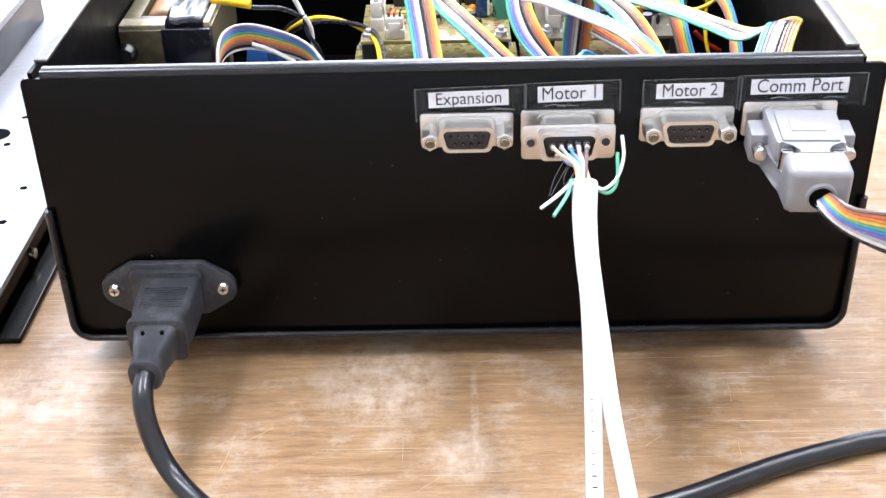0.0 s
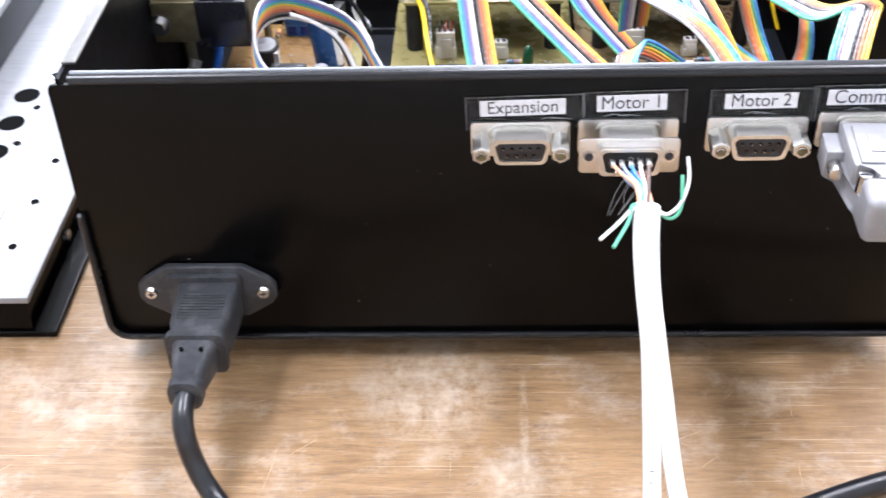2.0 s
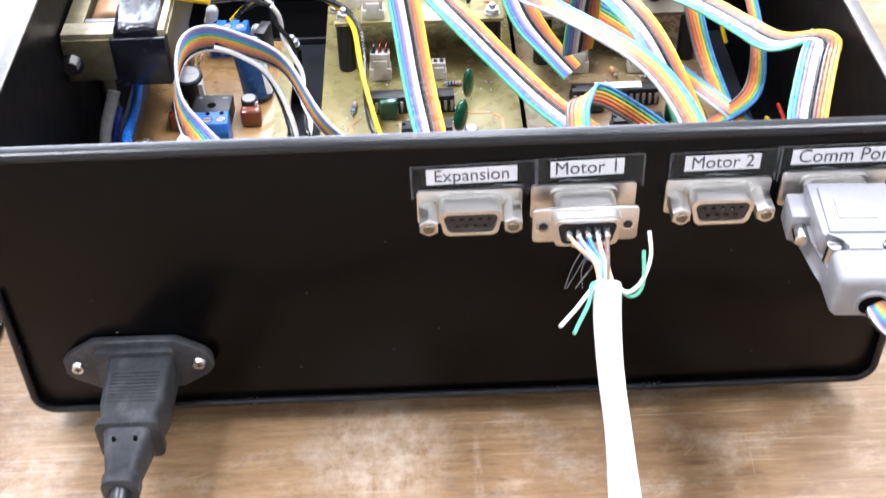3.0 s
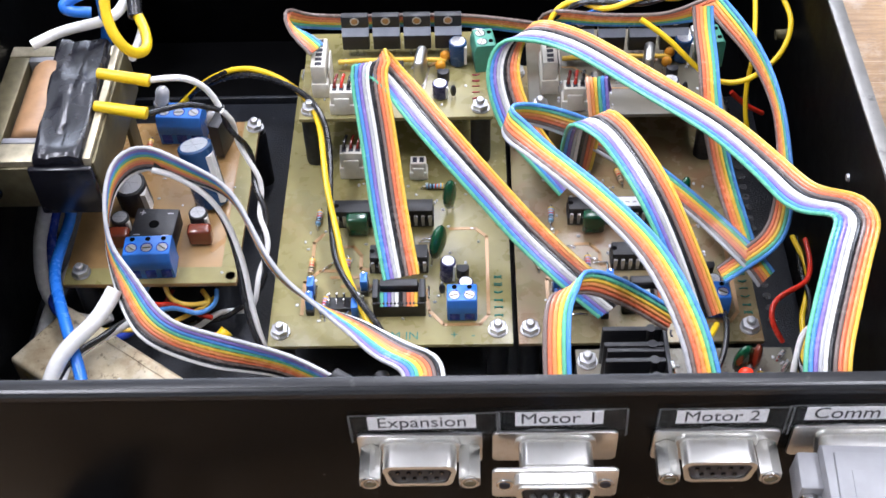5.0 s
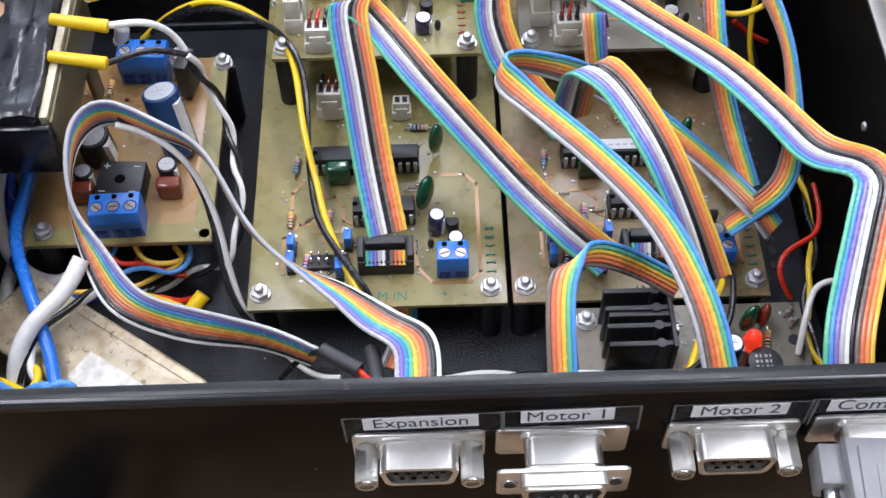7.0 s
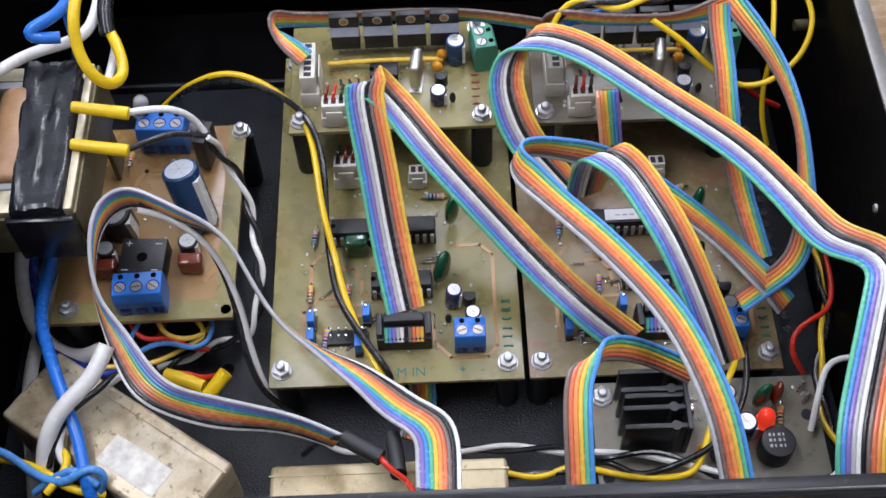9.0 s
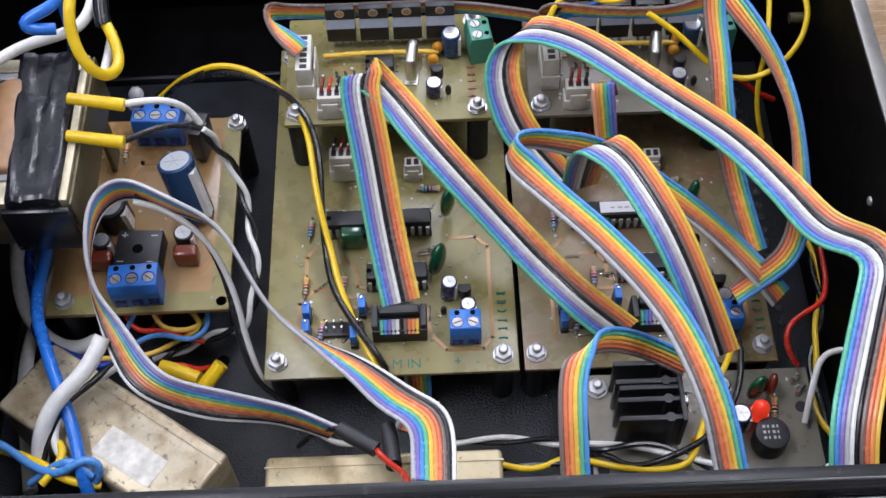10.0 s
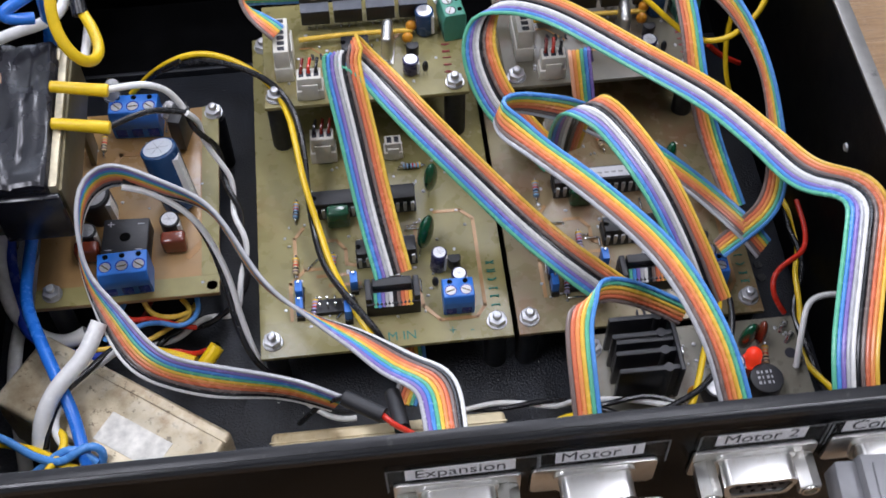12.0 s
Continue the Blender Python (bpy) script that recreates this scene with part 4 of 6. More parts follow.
def header(x, y, z, n, label, turn=0, h=0.009, d=0.0062, pitch=0.00254, wires=()):
    c = thing("pin_header", label, "connector", (x, y, z), turn, "white headers")
    w = n * pitch / 2 + 0.0008
    part("base", box(-w, w, -d / 2, d / 2, 0, h * 0.45, 0.0003), IVORY, c)
    bm = box(-w + 0.0005, w - 0.0005, -d / 2 + 0.0006, d / 2 - 0.0004, h * 0.45, h, 0.0003)
    part("plug", bm, IVORY, c)
    part("latch", box(-w * 0.6, w * 0.6, -d / 2 - 0.0006, -d / 2, h * 0.05, h * 0.8, 0.0002), IVORY, c)
    for k in range(n):
        u = -w + 0.0008 + pitch * (k + 0.5)
        part("socket_hole", box(u - 0.0008, u + 0.0008, -0.0012, 0.0012, h - 0.0001, h + 0.0002), INK, c)
        if k < len(wires):
            part("lead_wire", sweep(glide([(u, 0, h - 0.001), (u, 0.0008, h + 0.0010), (u + 0.0004, 0.0022, h + 0.0022), (u + 0.0008, 0.005, h + 0.0020)], 0.001), 0.0006, 6), wires[k], c)
    return c


def box_header(x, y, z, label):
    c = thing("ribbon_header", label, "connector", (x, y, z), group="ribbon headers")
    part("shroud", box(-0.0088, 0.0088, -0.0045, 0.0045, 0, 0.0072, 0.0004), CHIP, c)
    part("clamp", box(-0.0064, 0.0064, 0.0005, 0.0038, 0.0072, 0.0105, 0.0006), CHIP, c)
    for s in (-1, 1):
        part("ear", box(s * 0.0078 - 0.001, s * 0.0078 + 0.001, -0.004, 0.004, 0.0072, 0.0100, 0.0004), CHIP, c)
    for k, m in enumerate(C10):
        part("wire_end", tube((-0.0057 + k * 0.00127, -0.0048, 0.0060), (-0.0057 + k * 0.00127, -0.001, 0.0088), 0.00066, None, 8), m, c)


def transistor(x, y, z, label, turn=0):
    c = thing("power_transistor", label, "transistor", (x, y, z), turn, "power transistors")
    part("package", box(-0.005, 0.005, -0.0024, 0.0022, 0.004, 0.0105, 0.0004), CHIP, c)
    # sloped shoulder, its sheen put into the colour
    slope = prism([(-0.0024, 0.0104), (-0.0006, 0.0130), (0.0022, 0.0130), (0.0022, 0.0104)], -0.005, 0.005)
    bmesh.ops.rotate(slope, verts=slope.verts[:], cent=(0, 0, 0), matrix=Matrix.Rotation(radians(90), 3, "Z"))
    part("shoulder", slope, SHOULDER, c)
    part("tab", box(-0.005, 0.005, -0.0006, 0.0022, 0.0130, 0.0180, 0.0003), CHIP, c)
    part("hole_ring", tube((0, -0.0008, 0.0160), (0, -0.0005, 0.0160), 0.0017, None, 16), CAPTOP, c)
    part("tab_hole", tube((0, -0.0009, 0.0160), (0, -0.0006, 0.0160), 0.0012, None, 14), COPPER, c)
    for k in (-1, 0, 1):
        part("lead", box(k * 0.00254 - 0.0005, k * 0.00254 + 0.0005, -0.0003, 0.0003, -0.0005, 0.0042), SOLDER, c)


def small_transistor(x, y, z, label, turn=0):
    c = thing("small_transistor", label, "transistor", (x, y, z), turn, "small transistors")
    pts = [(0.0022 * math.cos(radians(a)), 0.0022 * math.sin(radians(a))) for a in range(-30, 211, 24)]
    part("body", prism(pts, 0.002, 0.0068, 0.0002, None, "z"), CHIP, c)
    for k in (-1, 0, 1):
        part("lead", tube((k * 0.0012, 0, -0.0003), (k * 0.0012, 0, 0.0022), 0.0003, None, 6), SOLDER, c)


def jumper(x, y, z, mat=TBLUE):
    c = thing("jumper", "small blue jumper pushed over two header pins", "jumper", (x, y, z), group="jumpers")
    part("base", box(-0.0013, 0.0013, -0.0026, 0.0026, 0, 0.0025, 0.0002), CHIP, c)
    part("cap", box(-0.0012, 0.0012, -0.0022, 0.0022, 0.0026, 0.0075, 0.0003), mat, c)
    part("pin", tube((0, 0.001, 0.0074), (0, 0.001, 0.0086), 0.0004, None, 6), SOLDER, c)


def crystal(x, y, z, turn=0):
    c = thing("crystal", "shiny metal crystal can standing on the board", "crystal", (x, y, z), turn)
    part("can", box(-0.0055, 0.0055, -0.0019, 0.0019, 0.0006, 0.0120, 0.0016, None, 3), STEEL, c)
    part("base", box(-0.0058, 0.0058, -0.0022, 0.0022, 0.0, 0.0007, 0.0002), STEEL, c)


def led(x, y, z, mat, label, r=0.0026, h=0.0085, lean=(0, 0), drop=0.0003):
    c = thing("led", label, "led", (x, y, z), tilt=lean)
    bm = tube((0, 0, 0.003), (0, 0, h - r), r, None, 18)
    ball((0, 0, h - r), r, r, r, bm, 18)
    part("lens", bm, mat, c)
    part("collar", tube((0, 0, 0.0024), (0, 0, 0.0034), r * 1.15, None, 18), mat, c)
    for s in (-1, 1):
        part("lead", tube((s * 0.0012, 0, -drop), (s * 0.0012, 0, 0.003), 0.0003, None, 6), SOLDER, c)


def ink_marks(b, seed, x0, x1, y, mat, n=6, h=0.0030, upright=False):
    """Hand-drawn marks that cannot be read."""
    r = random.Random(seed)
    mx, my = b["mid"]
    for k in range(n):
        t = x0 + (x1 - x0) * (k + 0.5) / n
        for j in range(2):
            a, e = r.uniform(-0.4, 0.4) * h, r.uniform(-0.5, 0.5) * h
            p = (t + a * 0.4, y - h * 0.45, 0.0002), (t + e * 0.3, y, 0.0002), (t + a * 0.5, y + h * 0.45, 0.0002)
            if upright:
                p = tuple((y + (q[1] - y), t + (q[0] - t), 0.0002) for q in p)
            part("pen_mark", sweep(glide([(q[0] - mx, q[1] - my, q[2]) for q in p], 0.0006), 0.00022, 5), mat, b)


# pale blue-grey stands in for light reflected off the black epoxy slope
SHOULDER = material("epoxy_shoulder_painted_sheen", (0.26, 0.28, 0.33), 0.35, 0, 0.1, 500, 0.05)
BANDS = (BRN, BLK, RED, ORG, YEL)

# ---- power board ----
ZP = 0.044
pb = board("power_board", "brown power supply circuit board on black standoffs", -0.1135, -0.0538, 0.0968, 0.1772, ZP, PCBT, [(-0.1080, 0.1020), (-0.0555, 0.1738), (-0.1090, 0.1725)], FLOOR, [(-0.0562, 0.1000)])
part("clear_border", box(-0.0298, 0.0298, -0.0401, -0.033, 0.0001, 0.0003), PCB, pb)
part("clear_border", box(0.024, 0.0298, -0.0329, 0.0401, 0.0001, 0.0003), PCB, pb)
trace(pb, [(-0.064, 0.170), (-0.059, 0.164), (-0.059, 0.118), (-0.064, 0.112)], 0.0022)
trace(pb, [(-0.092, 0.150), (-0.088, 0.158), (-0.078, 0.158), (-0.075, 0.150)], 0.0018)
pads(pb, 1, 26, -0.110, -0.057, 0.101, 0.172)
terminal(-0.0830, 0.1036, ZP, 3, TBLUE, "blue three-way screw terminal block on the power board", 0.0125, 0.010, 2, 0.0053)
terminal(-0.0815, 0.1695, ZP, 3, TBLUE, "blue three-way screw terminal block at the far edge", 0.0135, 0.010, -3, 0.0056)
c = thing("bridge_rectifier", "square black bridge rectifier with a central hole", "rectifier", (-0.0828, 0.1150, ZP), -3)
part("body", box(-0.0075, 0.0075, -0.0075, 0.0075, 0.003, 0.0105, 0.0006), CHIP, c)
part("hole", tube((0, 0, 0.0103), (0, 0, 0.01055), 0.0018, None, 18), HOLE, c)
for px, py in ((-0.0050, 0.0052), (0.0048, 0.0052), (-0.0050, -0.0050), (0.0048, -0.0050)):
    part("print_bar", box(px - 0.0011, px + 0.0011, py - 0.0002, py + 0.0002, 0.0105, 0.01056), GRY, c)
part("print_bar", box(-0.0052, -0.0048, 0.0041, 0.0063, 0.0105, 0.01057), GRY, c)
for px in (-0.005, 0.005):
    for py in (-0.005, 0.005):
        part("lead", tube((px, py, 0), (px, py, 0.0032), 0.0005, None, 8), SOLDER, c)
can(-0.0665, 0.1345, ZP, 0.0062, 0.0245, CAPB, "tall dark blue electrolytic capacitor leaning slightly", (-14, -9))
can(-0.0690, 0.1222, ZP, 0.0033, 0.0085, CHIP, "small black electrolytic capacitor")
can(-0.0962, 0.1205, ZP, 0.0032, 0.0085, CHIP, "small black electrolytic capacitor under the ribbon cable")
can(-0.0935, 0.1335, ZP, 0.0058, 0.0150, CHIP, "black electrolytic capacitor under the ribbon cable", (10, 0))
box_cap(-0.0680, 0.1158, ZP, 0.0082, 0.0078, 0.0050, FBROWN, "brown dipped film capacitor")
box_cap(-0.0962, 0.1148, ZP, 0.0082, 0.0078, 0.0050, FBROWN, "brown dipped film capacitor beside the rectifier")
c = thing("regulator", "black flat regulator standing on the power board", "transistor", (-0.0655, 0.1612, ZP), 75)
part("package", box(-0.005, 0.005, -0.0022, 0.0022, 0.002, 0.0170, 0.0004), CHIP, c)
led(-0.0895, 0.1735, ZP + 0.010, CLEAR, "clear led standing on long leads", 0.0027, 0.0105, (-10, 12), 0.0105)
led(-0.0700, 0.1672, ZP + 0.006, CLEAR, "clear led on the power board", 0.0026, 0.0085, (-5, 10), 0.0062)
resistor(-0.0930, 0.1600, ZP + 0.003, 88, RBODY, BANDS)

# ---- driver boards ----
ZB, ZU = 0.040, 0.0645


def driver(dx, mat, far, tag):
    b = board("driver_board", "large olive glass-fibre circuit board " + tag, -0.0415 + dx, 0.0400 + dx - (0.001 if far else 0), 0.0728, 0.212, ZB, mat,
              [(-0.0375 + dx, 0.0785), (0.0350 + dx, 0.0785), (-0.0375 + dx, 0.2075), (0.0350 + dx, 0.2075)], FLOOR)
    for pts in ([(-0.031, 0.086), (-0.031, 0.100), (-0.026, 0.105), (-0.020, 0.105)], [(-0.029, 0.104), (-0.029, 0.118), (-0.026, 0.122)], [(0.019, 0.124), (0.028, 0.124), (0.032, 0.120), (0.032, 0.085), (0.029, 0.081), (0.017, 0.081), (0.012, 0.087), (0.011, 0.096)],
                [(-0.018, 0.098), (-0.008, 0.098)], [(-0.020, 0.116), (-0.015, 0.116), (-0.012, 0.112), (-0.012, 0.106), (-0.008, 0.105)], [(-0.022, 0.102), (-0.010, 0.102)], [(0.012, 0.112), (0.012, 0.118)], [(-0.024, 0.090), (-0.014, 0.090)]):
        trace(b, [(x + dx, y) for x, y in pts], 0.0012)
    pads(b, 5 + far, 64, -0.033 + dx, 0.030 + dx, 0.083, 0.148)
    terminal(0.0232 + dx, 0.0862, ZB, 2, TBLUE, "blue two-way screw terminal block with visible screws")
    box_header(0.0022 + dx, 0.0890, ZB, "black shrouded ribbon header with a crimped ribbon")
    chip(-0.0045 + dx, 0.1290, ZB, 28, "long black dual-in-line chip in a socket" + (" with a white sticker" if far else ""))
    chip(0.0015 + dx, 0.1075, ZB, 16, "black sixteen-pin chip in a socket")
    blob_cap(0.0190 + dx, 0.1325, ZB, 0.0072, 0.0135, 0.0042, FGREEN, "dark green dipped film capacitor", 60)
    blob_cap(0.0140 + dx, 0.1085, ZB, 0.0084, 0.0140, 0.0046, FGREEN, "dark green dipped film capacitor beside the chip", 55, (0, 12))
    box_cap(-0.0135 + dx, 0.1225, ZB, 0.0078, 0.0090, 0.0046, FGREEN, "dark green dipped film capacitor before the chip")
    can(0.0180 + dx, 0.1010, ZB, 0.0026, 0.0095, CAPN, "small navy electrolytic capacitor", (0, 4))
    can(0.0245 + dx, 0.0945, ZB, 0.0026, 0.0060, CAPN, "small electrolytic capacitor behind the terminal block")
    small_transistor(0.0235 + dx, 0.1005, ZB, "small black half-round transistor", 180)
    blob_cap(0.0165 + dx, 0.0930, ZB, 0.0022, 0.0050, 0.0022, CHIP, "small dark glass diode standing upright")
    header(-0.0170 + dx, 0.1525, ZB, 3, "white three-pin header with red and black leads", 0, 0.0125, 0.006, 0.00254, (BLK, DRD, DRD))
    header(0.0075 + dx, 0.1510, ZB, 2, "small white two-pin header", 0, 0.008, 0.005)
    resistor(0.0135 + dx, 0.1440, ZB, 0, RBLUE, BANDS)
    resistor(-0.0280 + dx, 0.1290, ZB, 86, RBLUE, BANDS)
    resistor(-0.0290 + dx, 0.1060, ZB, 88, RBODY, BANDS)
    resistor(-0.0165 + dx, 0.1060, ZB, 88, VIOR, BANDS)
    resistor(-0.0235 + dx, 0.0890, ZB, 80, VIOR, BANDS)
    resistor(-0.0020 + dx, 0.1480, ZB, 100, RBODY, BANDS)
    resistor(-0.0335 + dx, 0.1080, ZB, 90, RBODY, BANDS) if far else None
    jumper(-0.0280 + dx, 0.0945, ZB)
    jumper(-0.0100 + dx, 0.0960, ZB)
    jumper(-0.0280 + dx, 0.0880, ZB)
    c = thing("pin_row", "row of bare header pins on the board", "connector", (-0.0165 + dx, 0.0880, ZB))
    for k in range(5):
        for r in range(2):
            part("pin", tube((-0.0050 + k * 0.0025, r * 0.0025, 0), (-0.0050 + k * 0.0025, r * 0.0025, 0.0055), 0.00035, None, 6), SOLDER, c)
    part("base", box(-0.0065, 0.0065, -0.0013, 0.0038, 0, 0.0020, 0.0002), CHIP, c)
    jumper(-0.0125 + dx, 0.0850, ZB)
    r = random.Random(70 + far)
    for _ in range(16):
        x, y, a = r.uniform(-0.030, 0.016) + dx - b["mid"][0], r.uniform(0.082, 0.125) - b["mid"][1], r.choice((0, 0, 90, 90, 45))
        v = Vector((math.cos(radians(a)), math.sin(radians(a)), 0)) * r.uniform(0.0015, 0.004)
        q = Vector((x, y, 0.0006))
        part("bare_lead", sweep(glide([q - v - Vector((0, 0, 0.0005)), q - v * 0.8, q + v * 0.8, q + v - Vector((0, 0, 0.0005))], 0.0008), 0.0003, 6), SOLDER, b)
    ink_marks(b, 12, -0.0035 + dx, 0.010 + dx, 0.0762, INK, 6, 0.0030) if far else None
    ink_marks(b, 21 + far, 0.083, 0.103, 0.0355 + dx, GINK, 6, 0.0032, True)
    if not far:
        words("M IN", 0.0046, b, pose(0.0040 - b["mid"][0], 0.0763 - b["mid"][1], 0.0002), GINK)
        words("+", 0.0045, b, pose(0.0205 - b["mid"][0], 0.0765 - b["mid"][1], 0.0002), GINK)
        words("-", 0.0045, b, pose(0.0268 - b["mid"][0], 0.0765 - b["mid"][1], 0.0002), GINK)
    # raised board; the far one has shade put into its colour
    u = board("driver_daughter_board", "small circuit board raised on black pillars " + tag, -0.0350 + dx, 0.0350 + dx, 0.1560, 0.2040, ZU, mat if not far else PCBD,
              [(-0.0312 + dx, 0.1605), (0.0305 + dx, 0.1605), (0.0305 + dx, 0.2005)], ZB)
    for pts in ([(-0.012, 0.176), (-0.018, 0.182), (-0.022, 0.182)], [(-0.010, 0.170), (0.004, 0.170)], [(0.008, 0.180), (0.014, 0.186)]):
        trace(u, [(x + dx, y) for x, y in pts], 0.0008)
    pads(u, 9 + far, 30, -0.030 + dx, 0.030 + dx, 0.160, 0.190)
    header(-0.0275 + dx, 0.1755, ZU, 6, "tall white six-pin header at the board edge", 90, 0.0145, 0.0062)
    header(-0.0190 + dx, 0.1610, ZU, 3, "white three-pin header with red lead wires", 0, 0.0100, 0.006, 0.00254, (DRD, RED, BLK))
    terminal(0.0320 + dx, 0.1850, ZU, 2, TGREEN, "green two-way screw terminal block", 0.0125, 0.0085, -82)
    chip(-0.0025 + dx, 0.1790, ZU, 8, "small black eight-pin chip", 0.0066, False)
    crystal(0.0088 + dx, 0.1770, ZU, 82)
    can(0.0225 + dx, 0.1855, ZU, 0.0033, 0.0105, CAPB, "dark blue electrolytic capacitor beside the green terminal")
    can(0.0160 + dx, 0.1670, ZU, 0.0028, 0.0065, CAPN, "small electrolytic capacitor with a bright top")
    small_transistor(0.0172 + dx, 0.1735, ZU, "small black half-round transistor", 180)
    blob_cap(0.0160 + dx, 0.1795, ZU, 0.0040, 0.0042, 0.0034, TANT, "small orange bead capacitor")
    blob_cap(0.0178 + dx, 0.1850, ZU, 0.0040, 0.0042, 0.0034, TANT, "small orange bead capacitor near the link wire")
    blob_cap(0.0208 + dx, 0.1650, ZU, 0.0022, 0.0050, 0.0022, CHIP, "small black diode standing upright")
    wire("yellow link wire lying across the raised board", YEL, 0.0009, [(-0.022 + dx, 0.1835, ZU + 0.003), (-0.010 + dx, 0.1838, ZU + 0.0035), (0.005 + dx, 0.1838, ZU + 0.0035), (0.018 + dx, 0.1838, ZU + 0.003)])
    for k in range(4):
        transistor(-0.0155 + k * 0.0115 + dx, 0.1915 - (0.0030 if far else 0), ZU, "black power transistor with a metal tab")
    ink_marks(u, 31 + far, -0.019 + dx, -0.010 + dx, 0.1775, INK, 3, 0.003)
    ink_marks(u, 41 + far, 0.164, 0.180, 0.0290 + dx, RINK, 5, 0.003, True)


VIOR = material("lilac_resistor_body", (0.36, 0.33, 0.55), 0.4, 0, 0.1, 900, 0.05)
driver(0.0, PCB, 0, "under a folded ribbon cable")
driver(0.0832, PCBR, 1, "beneath several crossing ribbon cables")
c = thing("chip_sticker", "white paper sticker on a black chip", "label", (0.0800, 0.1290, ZB + 0.0076))
part("paper", box(-0.0095, 0.0095, -0.0022, 0.0022, 0, 0.0002, 0), PAPER, c)
for k in range(5):
    part("print_bar", box(-0.006 + k * 0.0024, -0.0045 + k * 0.0024, -0.0006, 0.0000, 0.0002, 0.0003), GRY, c)
c = thing("chip_sticker", "small white dot sticker on a black chip", "label", (-0.0040, 0.1290, ZB + 0.0076))
part("paper", tube((0, 0, 0), (0, 0, 0.0002), 0.0024, None, 20), PAPER, c)

# ---- small supply board ----
ZS = 0.041
sb = board("regulator_board", "small grey circuit board with a finned heat sink", 0.0600, 0.1300, 0.0340, 0.0695, ZS, PCBG, [(0.0635, 0.0645)], FLOOR, [(0.126, 0.056), (0.063, 0.0375)])
pads(sb, 3, 22, 0.090, 0.128, 0.040, 0.066)
c = thing("heat_sink", "black anodised finned heat sink", "heat sink", (0.0770, 0.0560, ZS))
part("web", box(-0.009, 0.0085, -0.0008, 0.0008, 0.0005, 0.018, 0.0002), CHIP, c)
for k in range(4):
    part("fin", box(-0.010, 0.0085, -0.0110 + k * 0.0060, -0.0093 + k * 0.0060, 0.0005, 0.0185, 0.0004), CHIP, c)
    part("keyhole_bead", tube((0.0050, -0.0102 + k * 0.0060, 0.0005), (0.0050, -0.0102 + k * 0.0060, 0.0186), 0.0015, None, 14), CHIP, c)
part("spine", box(0.0085, 0.0100, -0.0115, 0.0090, 0.0005, 0.0185, 0.0004), CHIP, c)
part("screw", tube((0.0100, -0.002, 0.011), (0.0118, -0.002, 0.011), 0.0024, None, 14), ZINC, c)
led(0.1110, 0.0515, ZS + 0.003, LEDR, "glowing red led on the small board", 0.0026, 0.0095, (0, 0), 0.0032)
c = thing("buzzer", "round black buzzer with white printing on top", "buzzer", (0.1135, 0.0440, ZS))
part("can", tube((0, 0, 0.0003), (0, 0, 0.0085), 0.0052, None, 28, None, 0.0004), CHIP, c)
for k in range(3):
    for j in range(4):
        part("print_bar", box(-0.0028 + j * 0.0014, -0.0020 + j * 0.0014 - 0.0003 * (j % 2), 0.0016 - k * 0.0018, 0.0025 - k * 0.0018, 0.0085, 0.0086), GRY, c)
can(0.1050, 0.0505, ZS, 0.0033, 0.0090, CAPN, "small navy electrolytic capacitor")
can(0.1010, 0.0610, ZS, 0.0028, 0.0080, CHIP, "small black electrolytic capacitor behind the ribbon cable")
can(0.0985, 0.0440, ZS, 0.0045, 0.0070, CHIP, "dark electrolytic capacitor under the ribbon cable")
blob_cap(0.1115, 0.0590, ZS, 0.0078, 0.0125, 0.0040, FGREEN, "dark green dipped film capacitor", 30)
blob_cap(0.1160, 0.0600, ZS, 0.0060, 0.0115, 0.0036, FBROWN, "brown dipped film capacitor", 70)
resistor(0.1175, 0.0555, ZS, 80, RBODY, BANDS)
blob_cap(0.0890, 0.0560, ZS, 0.0035, 0.0060, 0.0022, TANT, "small amber disc capacitor", 60)
blob_cap(0.0905, 0.0440, ZS, 0.0030, 0.0055, 0.0018, TANT, "small amber disc capacitor near the edge", 30)
for x, y in ((0.1245, 0.0640), (0.1255, 0.0600), (0.1260, 0.0510)):
    wire("short bare soldered lead on the board", SOLDER, 0.0008, [(x, y, ZS), (x + 0.0006, y + 0.001, ZS + 0.002), (x + 0.002, y + 0.002, ZS + 0.003)], "solder_lead")


